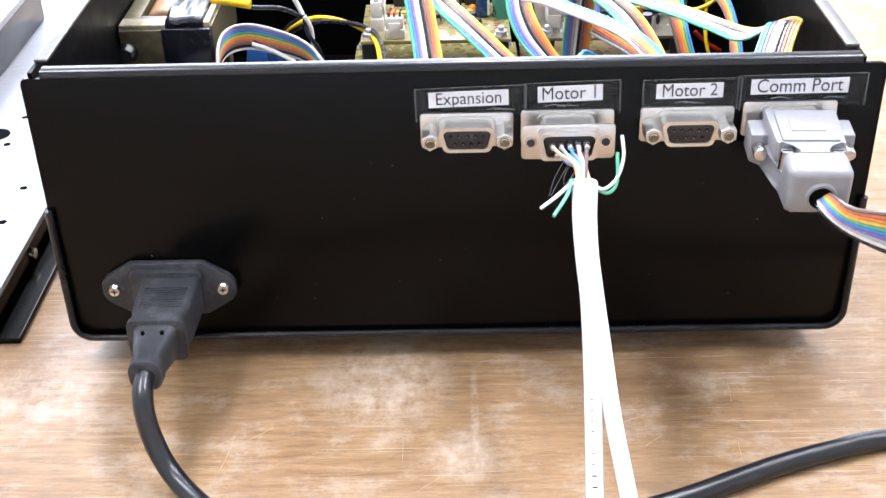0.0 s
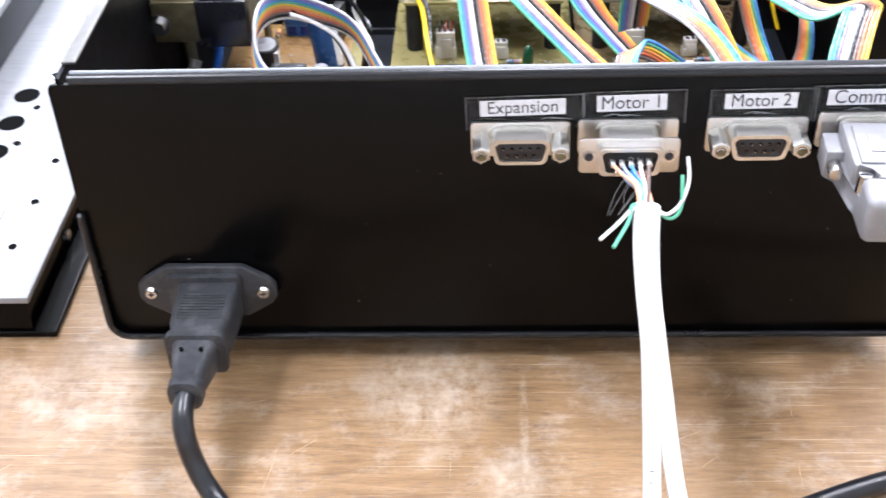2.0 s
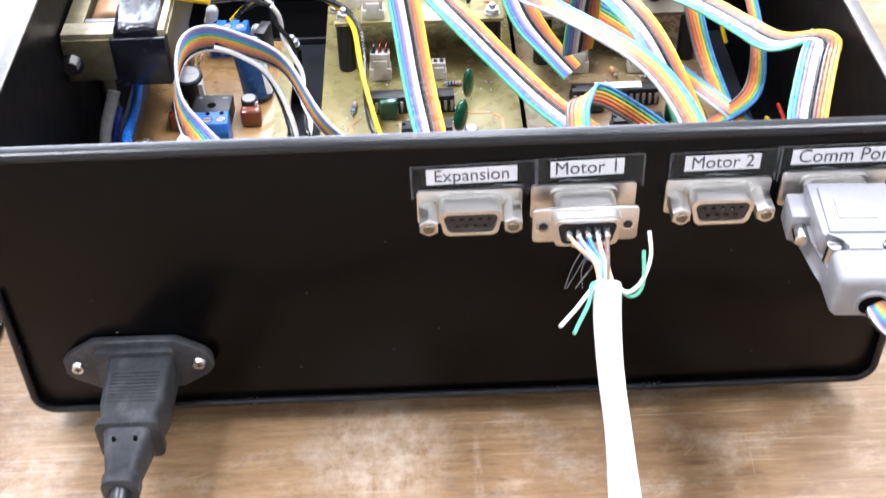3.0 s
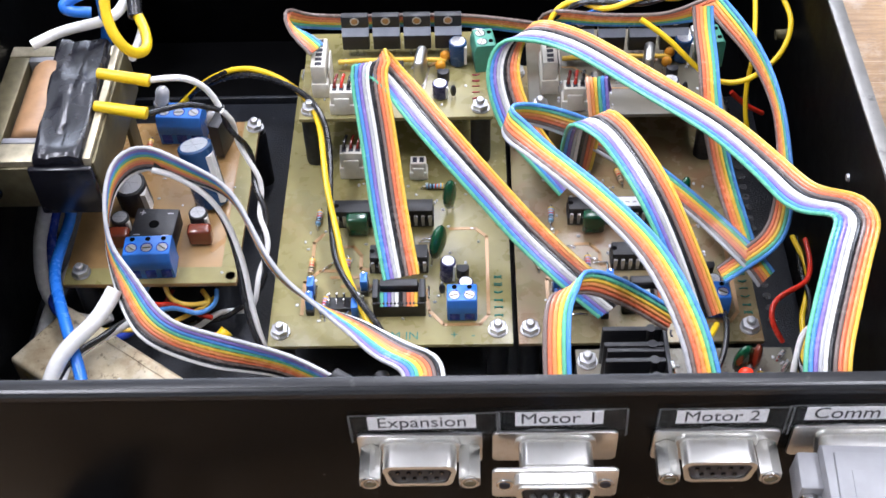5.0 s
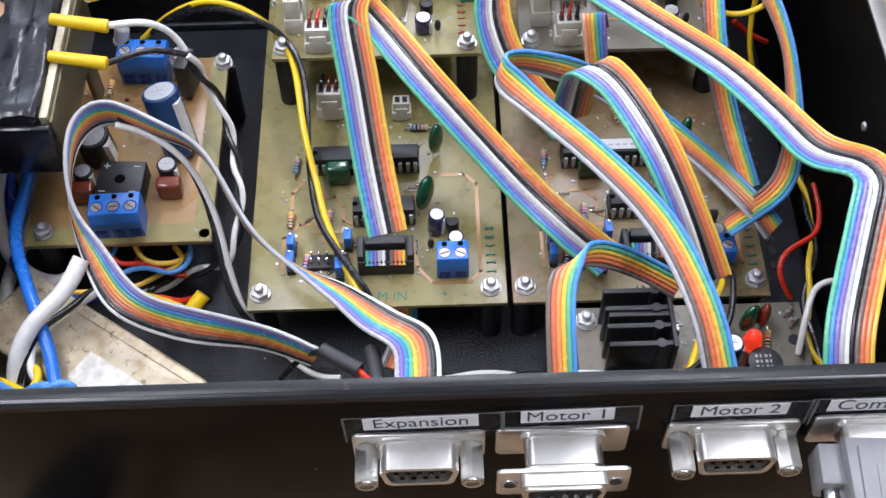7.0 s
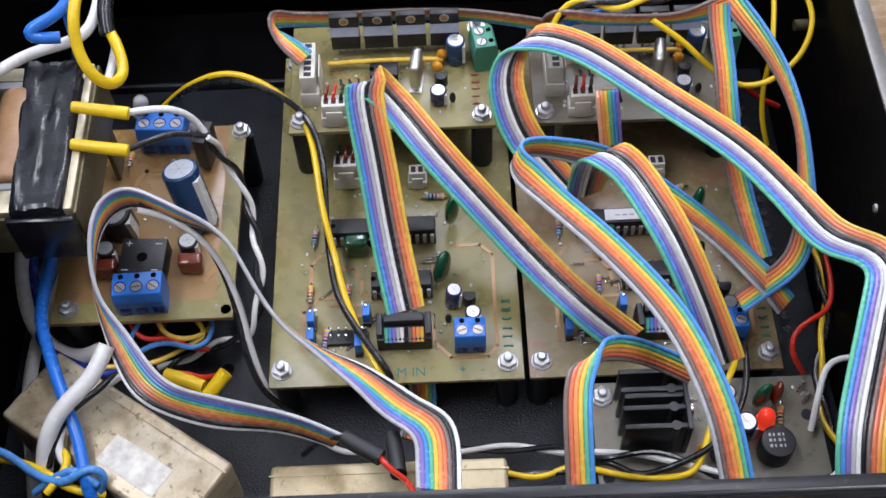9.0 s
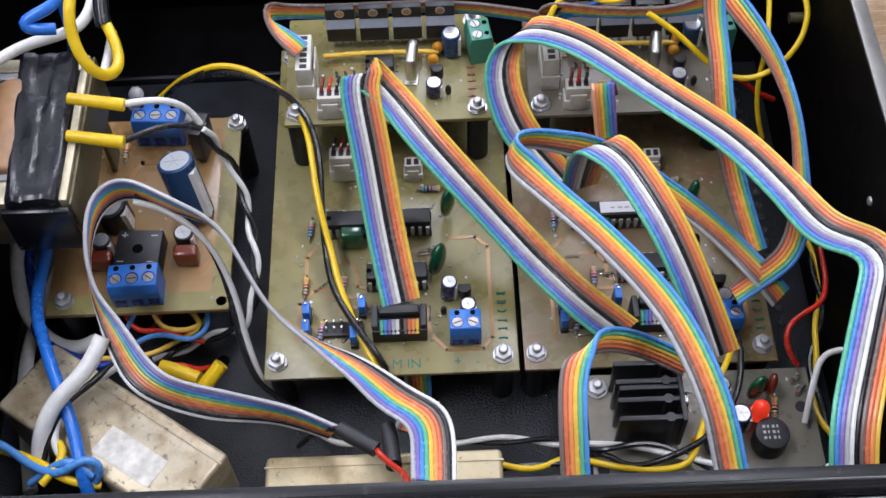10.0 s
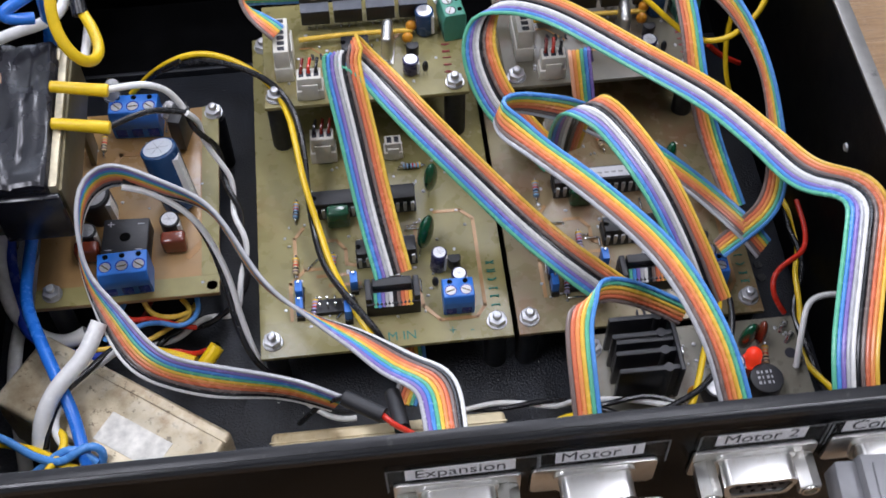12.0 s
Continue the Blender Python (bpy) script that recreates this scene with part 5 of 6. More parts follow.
# ---- transformer ----
def transformer():
    c = thing("transformer", "mains transformer wrapped in black tape with a brown coil", "transformer", (-0.113, 0.134, 0))
    part("core", box(-0.0188, 0.0164, -0.0268, 0.0298, 0.0735, 0.088, 0.0006), TAPEB, c)
    for y0, y1 in ((0.0246, 0.0300), (-0.0270, -0.0186)):
        part("lamination", box(-0.0190, 0.0165, y0, y1, 0.0860, 0.0935, 0.0005), BRASS, c, "bright brassy steel lamination")
    part("lamination", box(-0.0190, -0.0118, -0.0185, 0.0245, 0.0860, 0.0933, 0.0005), OLIVE, c)
    part("lamination", box(0.0166, 0.0192, -0.0270, 0.0300, 0.0860, 0.0945, 0.0005), BRASS, c, "bright brassy steel lamination")
    part("frame_side", box(0.0193, 0.0204, -0.0275, 0.0305, 0.0725, 0.0930, 0.0004), OLIVE, c, "dull steel clamping plate")
    part("bobbin_flange", box(-0.0116, 0.0000, 0.0212, 0.0240, 0.0881, 0.0938, 0.0004), GREYPL, c, "grey plastic bobbin flange")
    part("bobbin_flange", box(-0.0116, 0.0000, -0.0182, -0.0158, 0.0881, 0.0934, 0.0004), GREYPL, c, "grey plastic bobbin flange")
    coil = tube((-0.0032, -0.0156, 0.0880), (-0.0032, 0.0210, 0.0880), 0.0078, None, 32, None, 0.002)
    part("coil", coil, COIL, c, "coil wrapped in brown paper")
    wrap = box(-0.0015, 0.0164, -0.0286, 0.0314, 0.072, 0.0958, 0.002, None, 2)
    bmesh.ops.subdivide_edges(wrap, edges=wrap.edges[:], cuts=11, use_grid_fill=True)
    for v in wrap.verts:
        k = noise.noise(v.co * 110) * 0.0014 + noise.noise(Vector((v.co.x * 420, v.co.y * 70, v.co.z * 70))) * 0.0009
        v.co += Vector((k * 0.5 - v.co.y * 0.07 * (v.co.x < 0.006), k * 0.3, k))
    part("tape_wrap", wrap, TAPEB, c, "glossy creased black tape")
    part("front_plate", box(-0.0190, -0.0012, -0.0284, -0.0271, 0.074, 0.0915, 0.0004), OLIVE, c)
    part("front_tape", box(-0.0010, 0.0196, -0.0300, -0.0276, 0.0722, 0.0925, 0.0008), TAPEB, c)
    part("mounting_ear", box(-0.0190, -0.0176, 0.0080, 0.024, 0.014, 0.080, 0.0005), OLIVE, c)
    part("mounting_ear", box(0.0150, 0.0168, 0.0200, 0.029, 0.0442, 0.0735, 0.0004), OLIVE, c)
    for y, z in ((-0.006, 0.094), (0.005, 0.0985)):
        part("lug_sleeve", tube((0.0165, y + 0.002, z + 0.002), (0.0340, y, z), 0.0018, 0.0021, 16, None, 0.0005), YELP, c, "yellow insulating sleeve on a lug")
    part("corner_bolt", tube((-0.0165, -0.0320, 0.082), (-0.0165, -0.0285, 0.082), 0.0028, None, 6), ZINC, c)
    part("bolt_washer", tube((-0.0165, -0.0290, 0.082), (-0.0165, -0.0284, 0.082), 0.0045, None, 24), ZINC, c)


transformer()


# ---- stained metal boxes ----
def tin_box(label, at, turn, w, d, h, seedling):
    c = thing("tin_box", label, "metal box", at, turn)
    mat = TIN if seedling == 1 else CREAM
    part("shell", box(-w, w, -d, d, 0, h, 0.0016, None, 3), mat, c)
    part("seam", box(-w - 0.0003, w + 0.0003, d - 0.004, d - 0.0035, h - 0.0002, h + 0.0003), mat, c)
    return c


GREYW = material("worn_silver_label", (0.55, 0.53, 0.48), 0.4, 0.3, 0.25, 300, 0.1)
t = tin_box("stained tin-plated filter box lying askew on the chassis floor", (-0.0862, 0.0537, FLOOR), -35, 0.0355, 0.0132, 0.0345, 1)
part("worn_label", box(0.000, 0.022, -0.0085, 0.0015, 0.0345, 0.0347), GREYW, t, "worn silver label")
part("side_tab", box(0.035, 0.044, 0.004, 0.014, 0.010, 0.0105), BPLAST, t)
tin_box("cream tin box behind the front panel", (-0.0030, 0.0335, FLOOR), 0, 0.0355, 0.0100, 0.0330, 2)

# ---- cables inside ----
ribbon_cable("ten-wire rainbow ribbon cable arched between two circuit boards", C10, [(0.0030, 0.0935, 0.0500, 0.96, 0.29, 0.00), (-0.0010, 0.1125, 0.0620, 1.00, 0.08, 0.00), (-0.0045, 0.1325, 0.0780, 1.00, 0.09, 0.00), (-0.0075, 0.1475, 0.0910, 1.00, 0.09, 0.00), (-0.0070, 0.1530, 0.0960, 0.89, 0.45, 0.00), (0.0010, 0.1500, 0.0875, 0.14, 0.97, 0.21), (0.0150, 0.1330, 0.0800, 0.78, 0.62, 0.00), (0.0330, 0.1155, 0.0680, 0.74, 0.67, 0.00), (0.0470, 0.1015, 0.0600, 0.86, 0.50, 0.00), (0.0610, 0.0870, 0.0560, 0.95, 0.32, 0.00), (0.0725, 0.0795, 0.0500, 0.96, 0.26, 0.00)])
ribbon_cable("white-edged rainbow ribbon cable looping over the power board", CW, [(0.0125, 0.0190, 0.0825, 0.90, 0.16, -0.41), (0.0115, 0.0415, 0.0720, 0.91, 0.41, 0.00), (0.0020, 0.0520, 0.0650, 0.85, 0.51, -0.17), (-0.0105, 0.0655, 0.0605, 0.58, 0.58, -0.58), (-0.0255, 0.0760, 0.0605, 0.25, 0.33, -0.91), (-0.0380, 0.0860, 0.0655, -0.16, 0.47, -0.87), (-0.0510, 0.1055, 0.0785, -0.15, 0.53, -0.83), (-0.0640, 0.1110, 0.0825, -0.32, 0.32, -0.89), (-0.0810, 0.1195, 0.0830, 0.00, 0.08, -1.00), (-0.0885, 0.1140, 0.0830, 0.08, 0.16, -0.98), (-0.0905, 0.1055, 0.0815, -0.08, 0.54, -0.84), (-0.0905, 0.0945, 0.0775, -0.24, 0.40, -0.88), (-0.0890, 0.0875, 0.0720, -0.34, 0.42, -0.84), (-0.0825, 0.0760, 0.0690, -0.71, 0.32, -0.63), (-0.0710, 0.0590, 0.0685, -0.82, 0.00, -0.57), (-0.0530, 0.0530, 0.0650, -0.49, -0.32, -0.81), (-0.0320, 0.0510, 0.0600, -0.32, 0.00, -0.95), (-0.0175, 0.0470, 0.0545, -0.41, 0.16, -0.90)])
ribbon_cable("ten-wire rainbow ribbon cable running diagonally over the boards", C10, [(0.1185, 0.0130, 0.0980, 1.00, 0.00, 0.00), (0.1195, 0.0230, 0.1040, 1.00, 0.00, 0.00), (0.1310, 0.0540, 0.1080, 1.00, 0.00, 0.00), (0.1365, 0.0670, 0.1050, 0.90, -0.40, 0.20), (0.1355, 0.0775, 0.1000, 0.83, -0.09, 0.55), (0.1280, 0.0890, 0.0910, 0.77, 0.62, 0.15), (0.1205, 0.1060, 0.0880, 0.74, 0.67, 0.00), (0.1085, 0.1255, 0.0870, 0.77, 0.63, 0.00), (0.0885, 0.1445, 0.0880, 0.77, 0.63, 0.00), (0.0630, 0.1665, 0.0900, 0.74, 0.67, 0.00), (0.0450, 0.1705, 0.0910, 0.75, 0.66, 0.00), (0.0380, 0.1610, 0.0830, 0.78, 0.59, 0.20), (0.0425, 0.1480, 0.0705, 0.97, 0.22, 0.11), (0.0520, 0.1405, 0.0600, 0.66, 0.75, 0.00), (0.0615, 0.1330, 0.0520, 0.64, 0.77, 0.00)])
ribbon_cable("seven-wire rainbow ribbon cable curling back on itself", C7, [(0.0900, 0.0170, 0.0880, 0.97, -0.24, 0.00), (0.0865, 0.0330, 0.0980, 0.98, 0.22, 0.00), (0.0775, 0.0560, 0.1040, 0.94, 0.34, 0.00), (0.0630, 0.0790, 0.1040, 0.86, 0.51, 0.00), (0.0465, 0.0990, 0.1040, 0.75, 0.66, 0.00), (0.0370, 0.1125, 0.1040, 0.24, 0.12, 0.96), (0.0425, 0.1190, 0.1005, 0.32, 0.00, 0.95), (0.0530, 0.1205, 0.0960, 0.24, 0.12, 0.96), (0.0665, 0.1245, 0.0850, 0.41, 0.41, 0.82), (0.0850, 0.1190, 0.0740, 0.78, 0.62, 0.00), (0.1045, 0.1090, 0.0620, 0.67, 0.74, 0.00), (0.1190, 0.0910, 0.0580, 0.78, 0.62, 0.00), (0.1230, 0.0885, 0.0530, 0.77, 0.64, 0.00)])
ribbon_cable("ten-wire rainbow ribbon cable arching down to a header", C10, [(0.0615, 0.1230, 0.0680, 0.90, 0.20, 0.40), (0.0625, 0.1215, 0.0840, 0.86, -0.12, 0.49), (0.0635, 0.1140, 0.1025, 0.95, 0.27, 0.14), (0.0700, 0.1100, 0.1020, 0.86, 0.51, 0.00), (0.0805, 0.0900, 0.0980, 0.85, 0.52, 0.00), (0.0895, 0.0735, 0.0850, 0.82, 0.57, 0.00), (0.0970, 0.0610, 0.0680, 0.98, 0.20, 0.00)])
ribbon_cable("six-wire ribbon cable curving along the side wall", C6, [(0.1135, 0.1810, 0.0940, 0.73, 0.49, 0.49), (0.1245, 0.1590, 0.0900, 0.20, 0.20, 0.95), (0.1295, 0.1395, 0.0850, 0.10, 0.10, 0.98), (0.1305, 0.1245, 0.0780, 0.30, -0.05, 0.95), (0.1295, 0.1095, 0.0700, 0.65, -0.35, 0.65), (0.1260, 0.0990, 0.0620, 0.89, -0.45, 0.00), (0.1155, 0.0925, 0.0580, 0.32, -0.95, 0.00), (0.1080, 0.0885, 0.0550, 0.00, -1.00, 0.00)])
ribbon_cable("six-wire ribbon cable hanging down beside the terminal", C6, [(0.1090, 0.1790, 0.0940, 1.00, 0.00, 0.00), (0.1090, 0.1740, 0.0900, 0.95, 0.32, 0.00), (0.1095, 0.1590, 0.0850, 0.93, 0.37, 0.00), (0.1100, 0.1440, 0.0750, 1.00, 0.00, 0.00), (0.1140, 0.1300, 0.0600, 1.00, 0.00, 0.00), (0.1200, 0.1090, 0.0480, 0.95, 0.32, 0.00)])
ribbon_cable("six-wire ribbon cable lying over the far boards", C6, [(0.1145, 0.1805, 0.0935, -0.23, -0.69, -0.69), (0.0965, 0.1775, 0.0900, 0.12, 0.35, -0.93), (0.0725, 0.1790, 0.0890, 0.16, 0.31, -0.94), (0.0595, 0.1815, 0.0890, 0.16, 0.16, -0.97), (0.0545, 0.1840, 0.0870, 0.43, 0.29, -0.86), (0.0525, 0.1835, 0.0830, 0.41, 0.41, -0.82), (0.0590, 0.1840, 0.0770, 0.49, 0.49, -0.73)])
ribbon_cable("six-wire ribbon cable passing behind the power transistors", C6, [(0.0615, 0.1880, 0.0760, 0.12, 0.24, -0.96), (0.0420, 0.1930, 0.0760, 0.00, 0.24, -0.97), (0.0250, 0.1975, 0.0750, 0.00, 0.29, -0.96), (0.0020, 0.1985, 0.0750, 0.00, 0.29, -0.96), (-0.0175, 0.1975, 0.0750, -0.10, 0.10, -0.99), (-0.0355, 0.1965, 0.0770, -0.10, 0.10, -0.99), (-0.0400, 0.1875, 0.0860, 0.00, 0.12, -0.99), (-0.0375, 0.1825, 0.0840, 0.42, 0.71, -0.57), (-0.0305, 0.1755, 0.0840, 0.71, 0.71, 0.00), (-0.0280, 0.1735, 0.0820, 0.55, 0.83, 0.00)])
ribbon_cable("short six-wire ribbon cable plugged into a white header", C6V, [(0.0720, 0.1505, 0.0800, 0.99, 0.16, 0.00), (0.0695, 0.1495, 0.0900, 0.99, 0.14, 0.00), (0.0705, 0.1455, 0.0820, 0.99, 0.14, 0.00), (0.0720, 0.1415, 0.0700, 0.99, 0.16, 0.00)])
ribbon_cable("rainbow ribbon cable passing under the circuit board", C7, [(0.0065, 0.0865, 0.0300, 1.00, -0.09, 0.00), (0.0070, 0.0770, 0.0280, 1.00, 0.00, 0.00), (0.0070, 0.0740, 0.0180, 1.00, 0.00, 0.00), (0.0025, 0.0640, 0.0160, 1.00, 0.00, 0.00)])
ribbon_cable("six-wire ribbon cable rising from the front panel and bending over", C6, [(0.0490, 0.0140, 0.0920, 1.00, 0.00, 0.00), (0.0490, 0.0290, 0.1000, 1.00, 0.00, 0.00), (0.0500, 0.0400, 0.1010, 1.00, 0.00, 0.00), (0.0520, 0.0470, 0.1010, 0.83, 0.55, 0.00), (0.0575, 0.0510, 0.0990, 0.56, 0.74, 0.37), (0.0655, 0.0545, 0.0920, 0.20, 0.59, 0.78), (0.0750, 0.0550, 0.0845, 0.00, 0.37, 0.93), (0.0855, 0.0540, 0.0760, 0.22, 0.44, 0.87)])
pair("yellow and black twisted wire pair arching onto the board", YELP, BLK, 0.0011, 0.085, [(-0.0840, 0.1820, 0.0500), (-0.0720, 0.1820, 0.0600), (-0.0580, 0.1810, 0.0660), (-0.0440, 0.1750, 0.0670), (-0.0320, 0.1640, 0.0670), (-0.0260, 0.1510, 0.0660), (-0.0240, 0.1390, 0.0620), (-0.0230, 0.1270, 0.0560), (-0.0210, 0.1150, 0.0500), (-0.0180, 0.1010, 0.0480), (-0.0110, 0.0850, 0.0480), (-0.0040, 0.0730, 0.0460), (-0.0020, 0.0730, 0.0320)])
wire("white insulated wire from the transformer lug", WHT, 0.0011, [(-0.0790, 0.1400, 0.0980), (-0.0680, 0.1410, 0.0980), (-0.0620, 0.1440, 0.0900), (-0.0590, 0.1430, 0.0830)])
wire("black insulated wire from the transformer lug", BLK, 0.0010, [(-0.0820, 0.1280, 0.0930), (-0.0760, 0.1340, 0.0900), (-0.0680, 0.1390, 0.0880), (-0.0580, 0.1420, 0.0820)])
pair("white and black twisted wire pair beside the power board", WHT, BLK, 0.0010, 0.022, [(-0.0580, 0.1420, 0.0830), (-0.0550, 0.1420, 0.0700), (-0.0510, 0.1400, 0.0600), (-0.0480, 0.1300, 0.0500), (-0.0460, 0.1170, 0.0450), (-0.0460, 0.1050, 0.0400), (-0.0510, 0.0980, 0.0300), (-0.0600, 0.0980, 0.0260), (-0.0740, 0.0930, 0.0240), (-0.0820, 0.0900, 0.0220)])
pair("white and black wire pair leaving the ribbon cable", WHT, BLK, 0.0010, 0.12, [(-0.0780, 0.1160, 0.0810), (-0.0700, 0.1150, 0.0780), (-0.0590, 0.1080, 0.0740), (-0.0530, 0.1010, 0.0660), (-0.0490, 0.0910, 0.0580), (-0.0470, 0.0820, 0.0500), (-0.0430, 0.0730, 0.0400), (-0.0370, 0.0700, 0.0300), (-0.0210, 0.0580, 0.0260), (-0.0130, 0.0570, 0.0260)])
wire("thick blue mains wire", BLU, 0.0020, [(-0.0970, 0.1760, 0.1180), (-0.0980, 0.1690, 0.1120), (-0.1000, 0.1700, 0.0950), (-0.1060, 0.1690, 0.0750), (-0.1150, 0.1540, 0.0600), (-0.1140, 0.1250, 0.0520), (-0.1140, 0.1100, 0.0520), (-0.1130, 0.0940, 0.0540), (-0.1070, 0.0780, 0.0560), (-0.1000, 0.0620, 0.0560), (-0.0955, 0.0510, 0.0530), (-0.0925, 0.0400, 0.0520), (-0.0905, 0.0320, 0.0420)])
wire("thick blue mains wire looped in the corner", BLU, 0.0019, [(-0.1000, 0.1610, 0.1100), (-0.1080, 0.1590, 0.1120), (-0.1100, 0.1600, 0.1140), (-0.1040, 0.1630, 0.1150), (-0.0980, 0.1670, 0.1160), (-0.0970, 0.1760, 0.1180)])
wire("dark blue mains wire under the transformer", BLD, 0.0017, [(-0.1250, 0.1360, 0.0400), (-0.1260, 0.1250, 0.0350), (-0.1240, 0.1130, 0.0300), (-0.1190, 0.0960, 0.0300), (-0.0970, 0.0860, 0.0280), (-0.0900, 0.0920, 0.0280)])
wire("thick white mains cable", WHT, 0.0026, [(-0.0860, 0.0750, 0.0680), (-0.0910, 0.0660, 0.0640), (-0.1000, 0.0580, 0.0600), (-0.1050, 0.0510, 0.0540), (-0.1070, 0.0450, 0.0460)])
wire("black wire crossing the metal box", BLK, 0.0011, [(-0.0790, 0.0770, 0.0535), (-0.0880, 0.0720, 0.0535), (-0.0920, 0.0670, 0.0535), (-0.0990, 0.0590, 0.0555), (-0.1030, 0.0500, 0.0535), (-0.1050, 0.0450, 0.0485)])
wire("thin white wire crossing the metal box", WHT, 0.0013, [(-0.0830, 0.0740, 0.0535), (-0.0890, 0.0700, 0.0525), (-0.0960, 0.0660, 0.0515), (-0.1010, 0.0560, 0.0535), (-0.1020, 0.0490, 0.0515), (-0.0980, 0.0430, 0.0485), (-0.0900, 0.0400, 0.0435)])
wire("white mains cable along the floor", WHT, 0.0026, [(-0.1250, 0.1340, 0.0500), (-0.1300, 0.1250, 0.0350), (-0.1260, 0.1080, 0.0300), (-0.1170, 0.0970, 0.0280), (-0.1070, 0.0930, 0.0280), (-0.1000, 0.0950, 0.0300)])
wire("white mains cable behind the power board", WHT, 0.0024, [(-0.1160, 0.1310, 0.0280), (-0.1200, 0.1220, 0.0240), (-0.1250, 0.1050, 0.0220), (-0.1260, 0.0850, 0.0200), (-0.1210, 0.0600, 0.0200), (-0.1180, 0.0460, 0.0200)])
wire("thick yellow mains wire in a loop", YELP, 0.0018, [(-0.0900, 0.1660, 0.1280), (-0.0910, 0.1550, 0.1250), (-0.0910, 0.1490, 0.1180), (-0.0880, 0.1440, 0.1120), (-0.0840, 0.1450, 0.1050), (-0.0820, 0.1540, 0.1000), (-0.0850, 0.1650, 0.1000), (-0.0890, 0.1730, 0.1000)])
wire("white wire behind the yellow loop", WHT, 0.0015, [(-0.0880, 0.1740, 0.0940), (-0.0880, 0.1660, 0.0940), (-0.0880, 0.1540, 0.0960)])
wire("white mains wire over the transformer", WHT, 0.0019, [(-0.1230, 0.1590, 0.0980), (-0.1130, 0.1640, 0.1000), (-0.1020, 0.1680, 0.1000), (-0.0960, 0.1720, 0.1000), (-0.0940, 0.1820, 0.1000), (-0.0940, 0.1950, 0.1000)])
wire("black sleeve on the yellow wire", BLK, 0.0026, [(-0.0890, 0.1710, 0.1000), (-0.0900, 0.1780, 0.1040), (-0.0890, 0.1880, 0.1060)])
wire("black heat-shrink sleeve over a wire joint", SLV, 0.0024, [(-0.0150, 0.0440, 0.0640), (-0.0090, 0.0400, 0.0640), (-0.0040, 0.0370, 0.0640)])
wire("black heat-shrink sleeve over a wire joint", SLV, 0.0024, [(-0.0010, 0.0450, 0.0620), (0.0000, 0.0390, 0.0630), (0.0010, 0.0310, 0.0660)])
wire("red wire from the heat-shrink joint", RED, 0.0009, [(-0.0050, 0.0380, 0.0640), (-0.0010, 0.0320, 0.0670), (0.0040, 0.0250, 0.0750), (0.0060, 0.0170, 0.0850)])
wire("black wire from the heat-shrink joint", BLK, 0.0009, [(-0.0150, 0.0440, 0.0640), (-0.0220, 0.0500, 0.0500), (-0.0310, 0.0540, 0.0300)])
wire("yellow insulating sleeve over a wire joint", YELP, 0.0024, [(-0.0760, 0.0810, 0.0360), (-0.0700, 0.0790, 0.0360), (-0.0630, 0.0760, 0.0360)])
wire("yellow insulating sleeve over a wire joint", YELP, 0.0024, [(-0.0610, 0.0720, 0.0380), (-0.0580, 0.0750, 0.0400), (-0.0550, 0.0780, 0.0420)])
wire("red wire between the yellow sleeves", RED, 0.0009, [(-0.0760, 0.0810, 0.0360), (-0.0700, 0.0820, 0.0360), (-0.0640, 0.0790, 0.0360), (-0.0590, 0.0780, 0.0400)])
wire("yellow wire along the front of the chassis", YELP, 0.0010, [(0.0330, 0.0430, 0.0350), (0.0400, 0.0410, 0.0350), (0.0460, 0.0420, 0.0350), (0.0530, 0.0440, 0.0370), (0.0600, 0.0390, 0.0440), (0.0700, 0.0360, 0.0450), (0.0800, 0.0350, 0.0460), (0.0880, 0.0360, 0.0470), (0.0900, 0.0400, 0.0500), (0.0930, 0.0470, 0.0520), (0.0960, 0.0550, 0.0550), (0.1020, 0.0650, 0.0560), (0.1050, 0.0720, 0.0500)])
wire("black wire along the front of the chassis", BLK, 0.0010, [(0.0330, 0.0430, 0.0320), (0.0440, 0.0430, 0.0350), (0.0520, 0.0420, 0.0360), (0.0620, 0.0420, 0.0450), (0.0700, 0.0370, 0.0440), (0.0790, 0.0370, 0.0480), (0.0860, 0.0390, 0.0500), (0.0930, 0.0420, 0.0520), (0.1010, 0.0500, 0.0550), (0.1050, 0.0590, 0.0560), (0.1070, 0.0690, 0.0550), (0.1080, 0.0770, 0.0500)])
pair("white and black twisted wire pair along the chassis floor", WHT, BLK, 0.0009, 0.04, [(0.0160, 0.0570, 0.0220), (0.0270, 0.0560, 0.0240), (0.0380, 0.0560, 0.0240), (0.0520, 0.0520, 0.0300), (0.0600, 0.0430, 0.0460), (0.0750, 0.0430, 0.0460), (0.0870, 0.0390, 0.0460), (0.0980, 0.0340, 0.0460), (0.1130, 0.0320, 0.0460), (0.1250, 0.0320, 0.0460), (0.1320, 0.0350, 0.0500), (0.1320, 0.0360, 0.0600)])
wire("red wire looping to the small board", RED, 0.0009, [(0.1400, 0.1080, 0.0500), (0.1390, 0.0960, 0.0520), (0.1350, 0.0850, 0.0550), (0.1270, 0.0800, 0.0560), (0.1220, 0.0760, 0.0550), (0.1220, 0.0710, 0.0520), (0.1260, 0.0680, 0.0460)])
pair("yellow and black twisted wire pair along the side wall", YELP, BLK, 0.0010, 0.035, [(0.1440, 0.1270, 0.0300), (0.1440, 0.1110, 0.0300), (0.1430, 0.0980, 0.0300), (0.1380, 0.0830, 0.0300), (0.1350, 0.0700, 0.0300), (0.1350, 0.0530, 0.0320), (0.1380, 0.0410, 0.0360)])
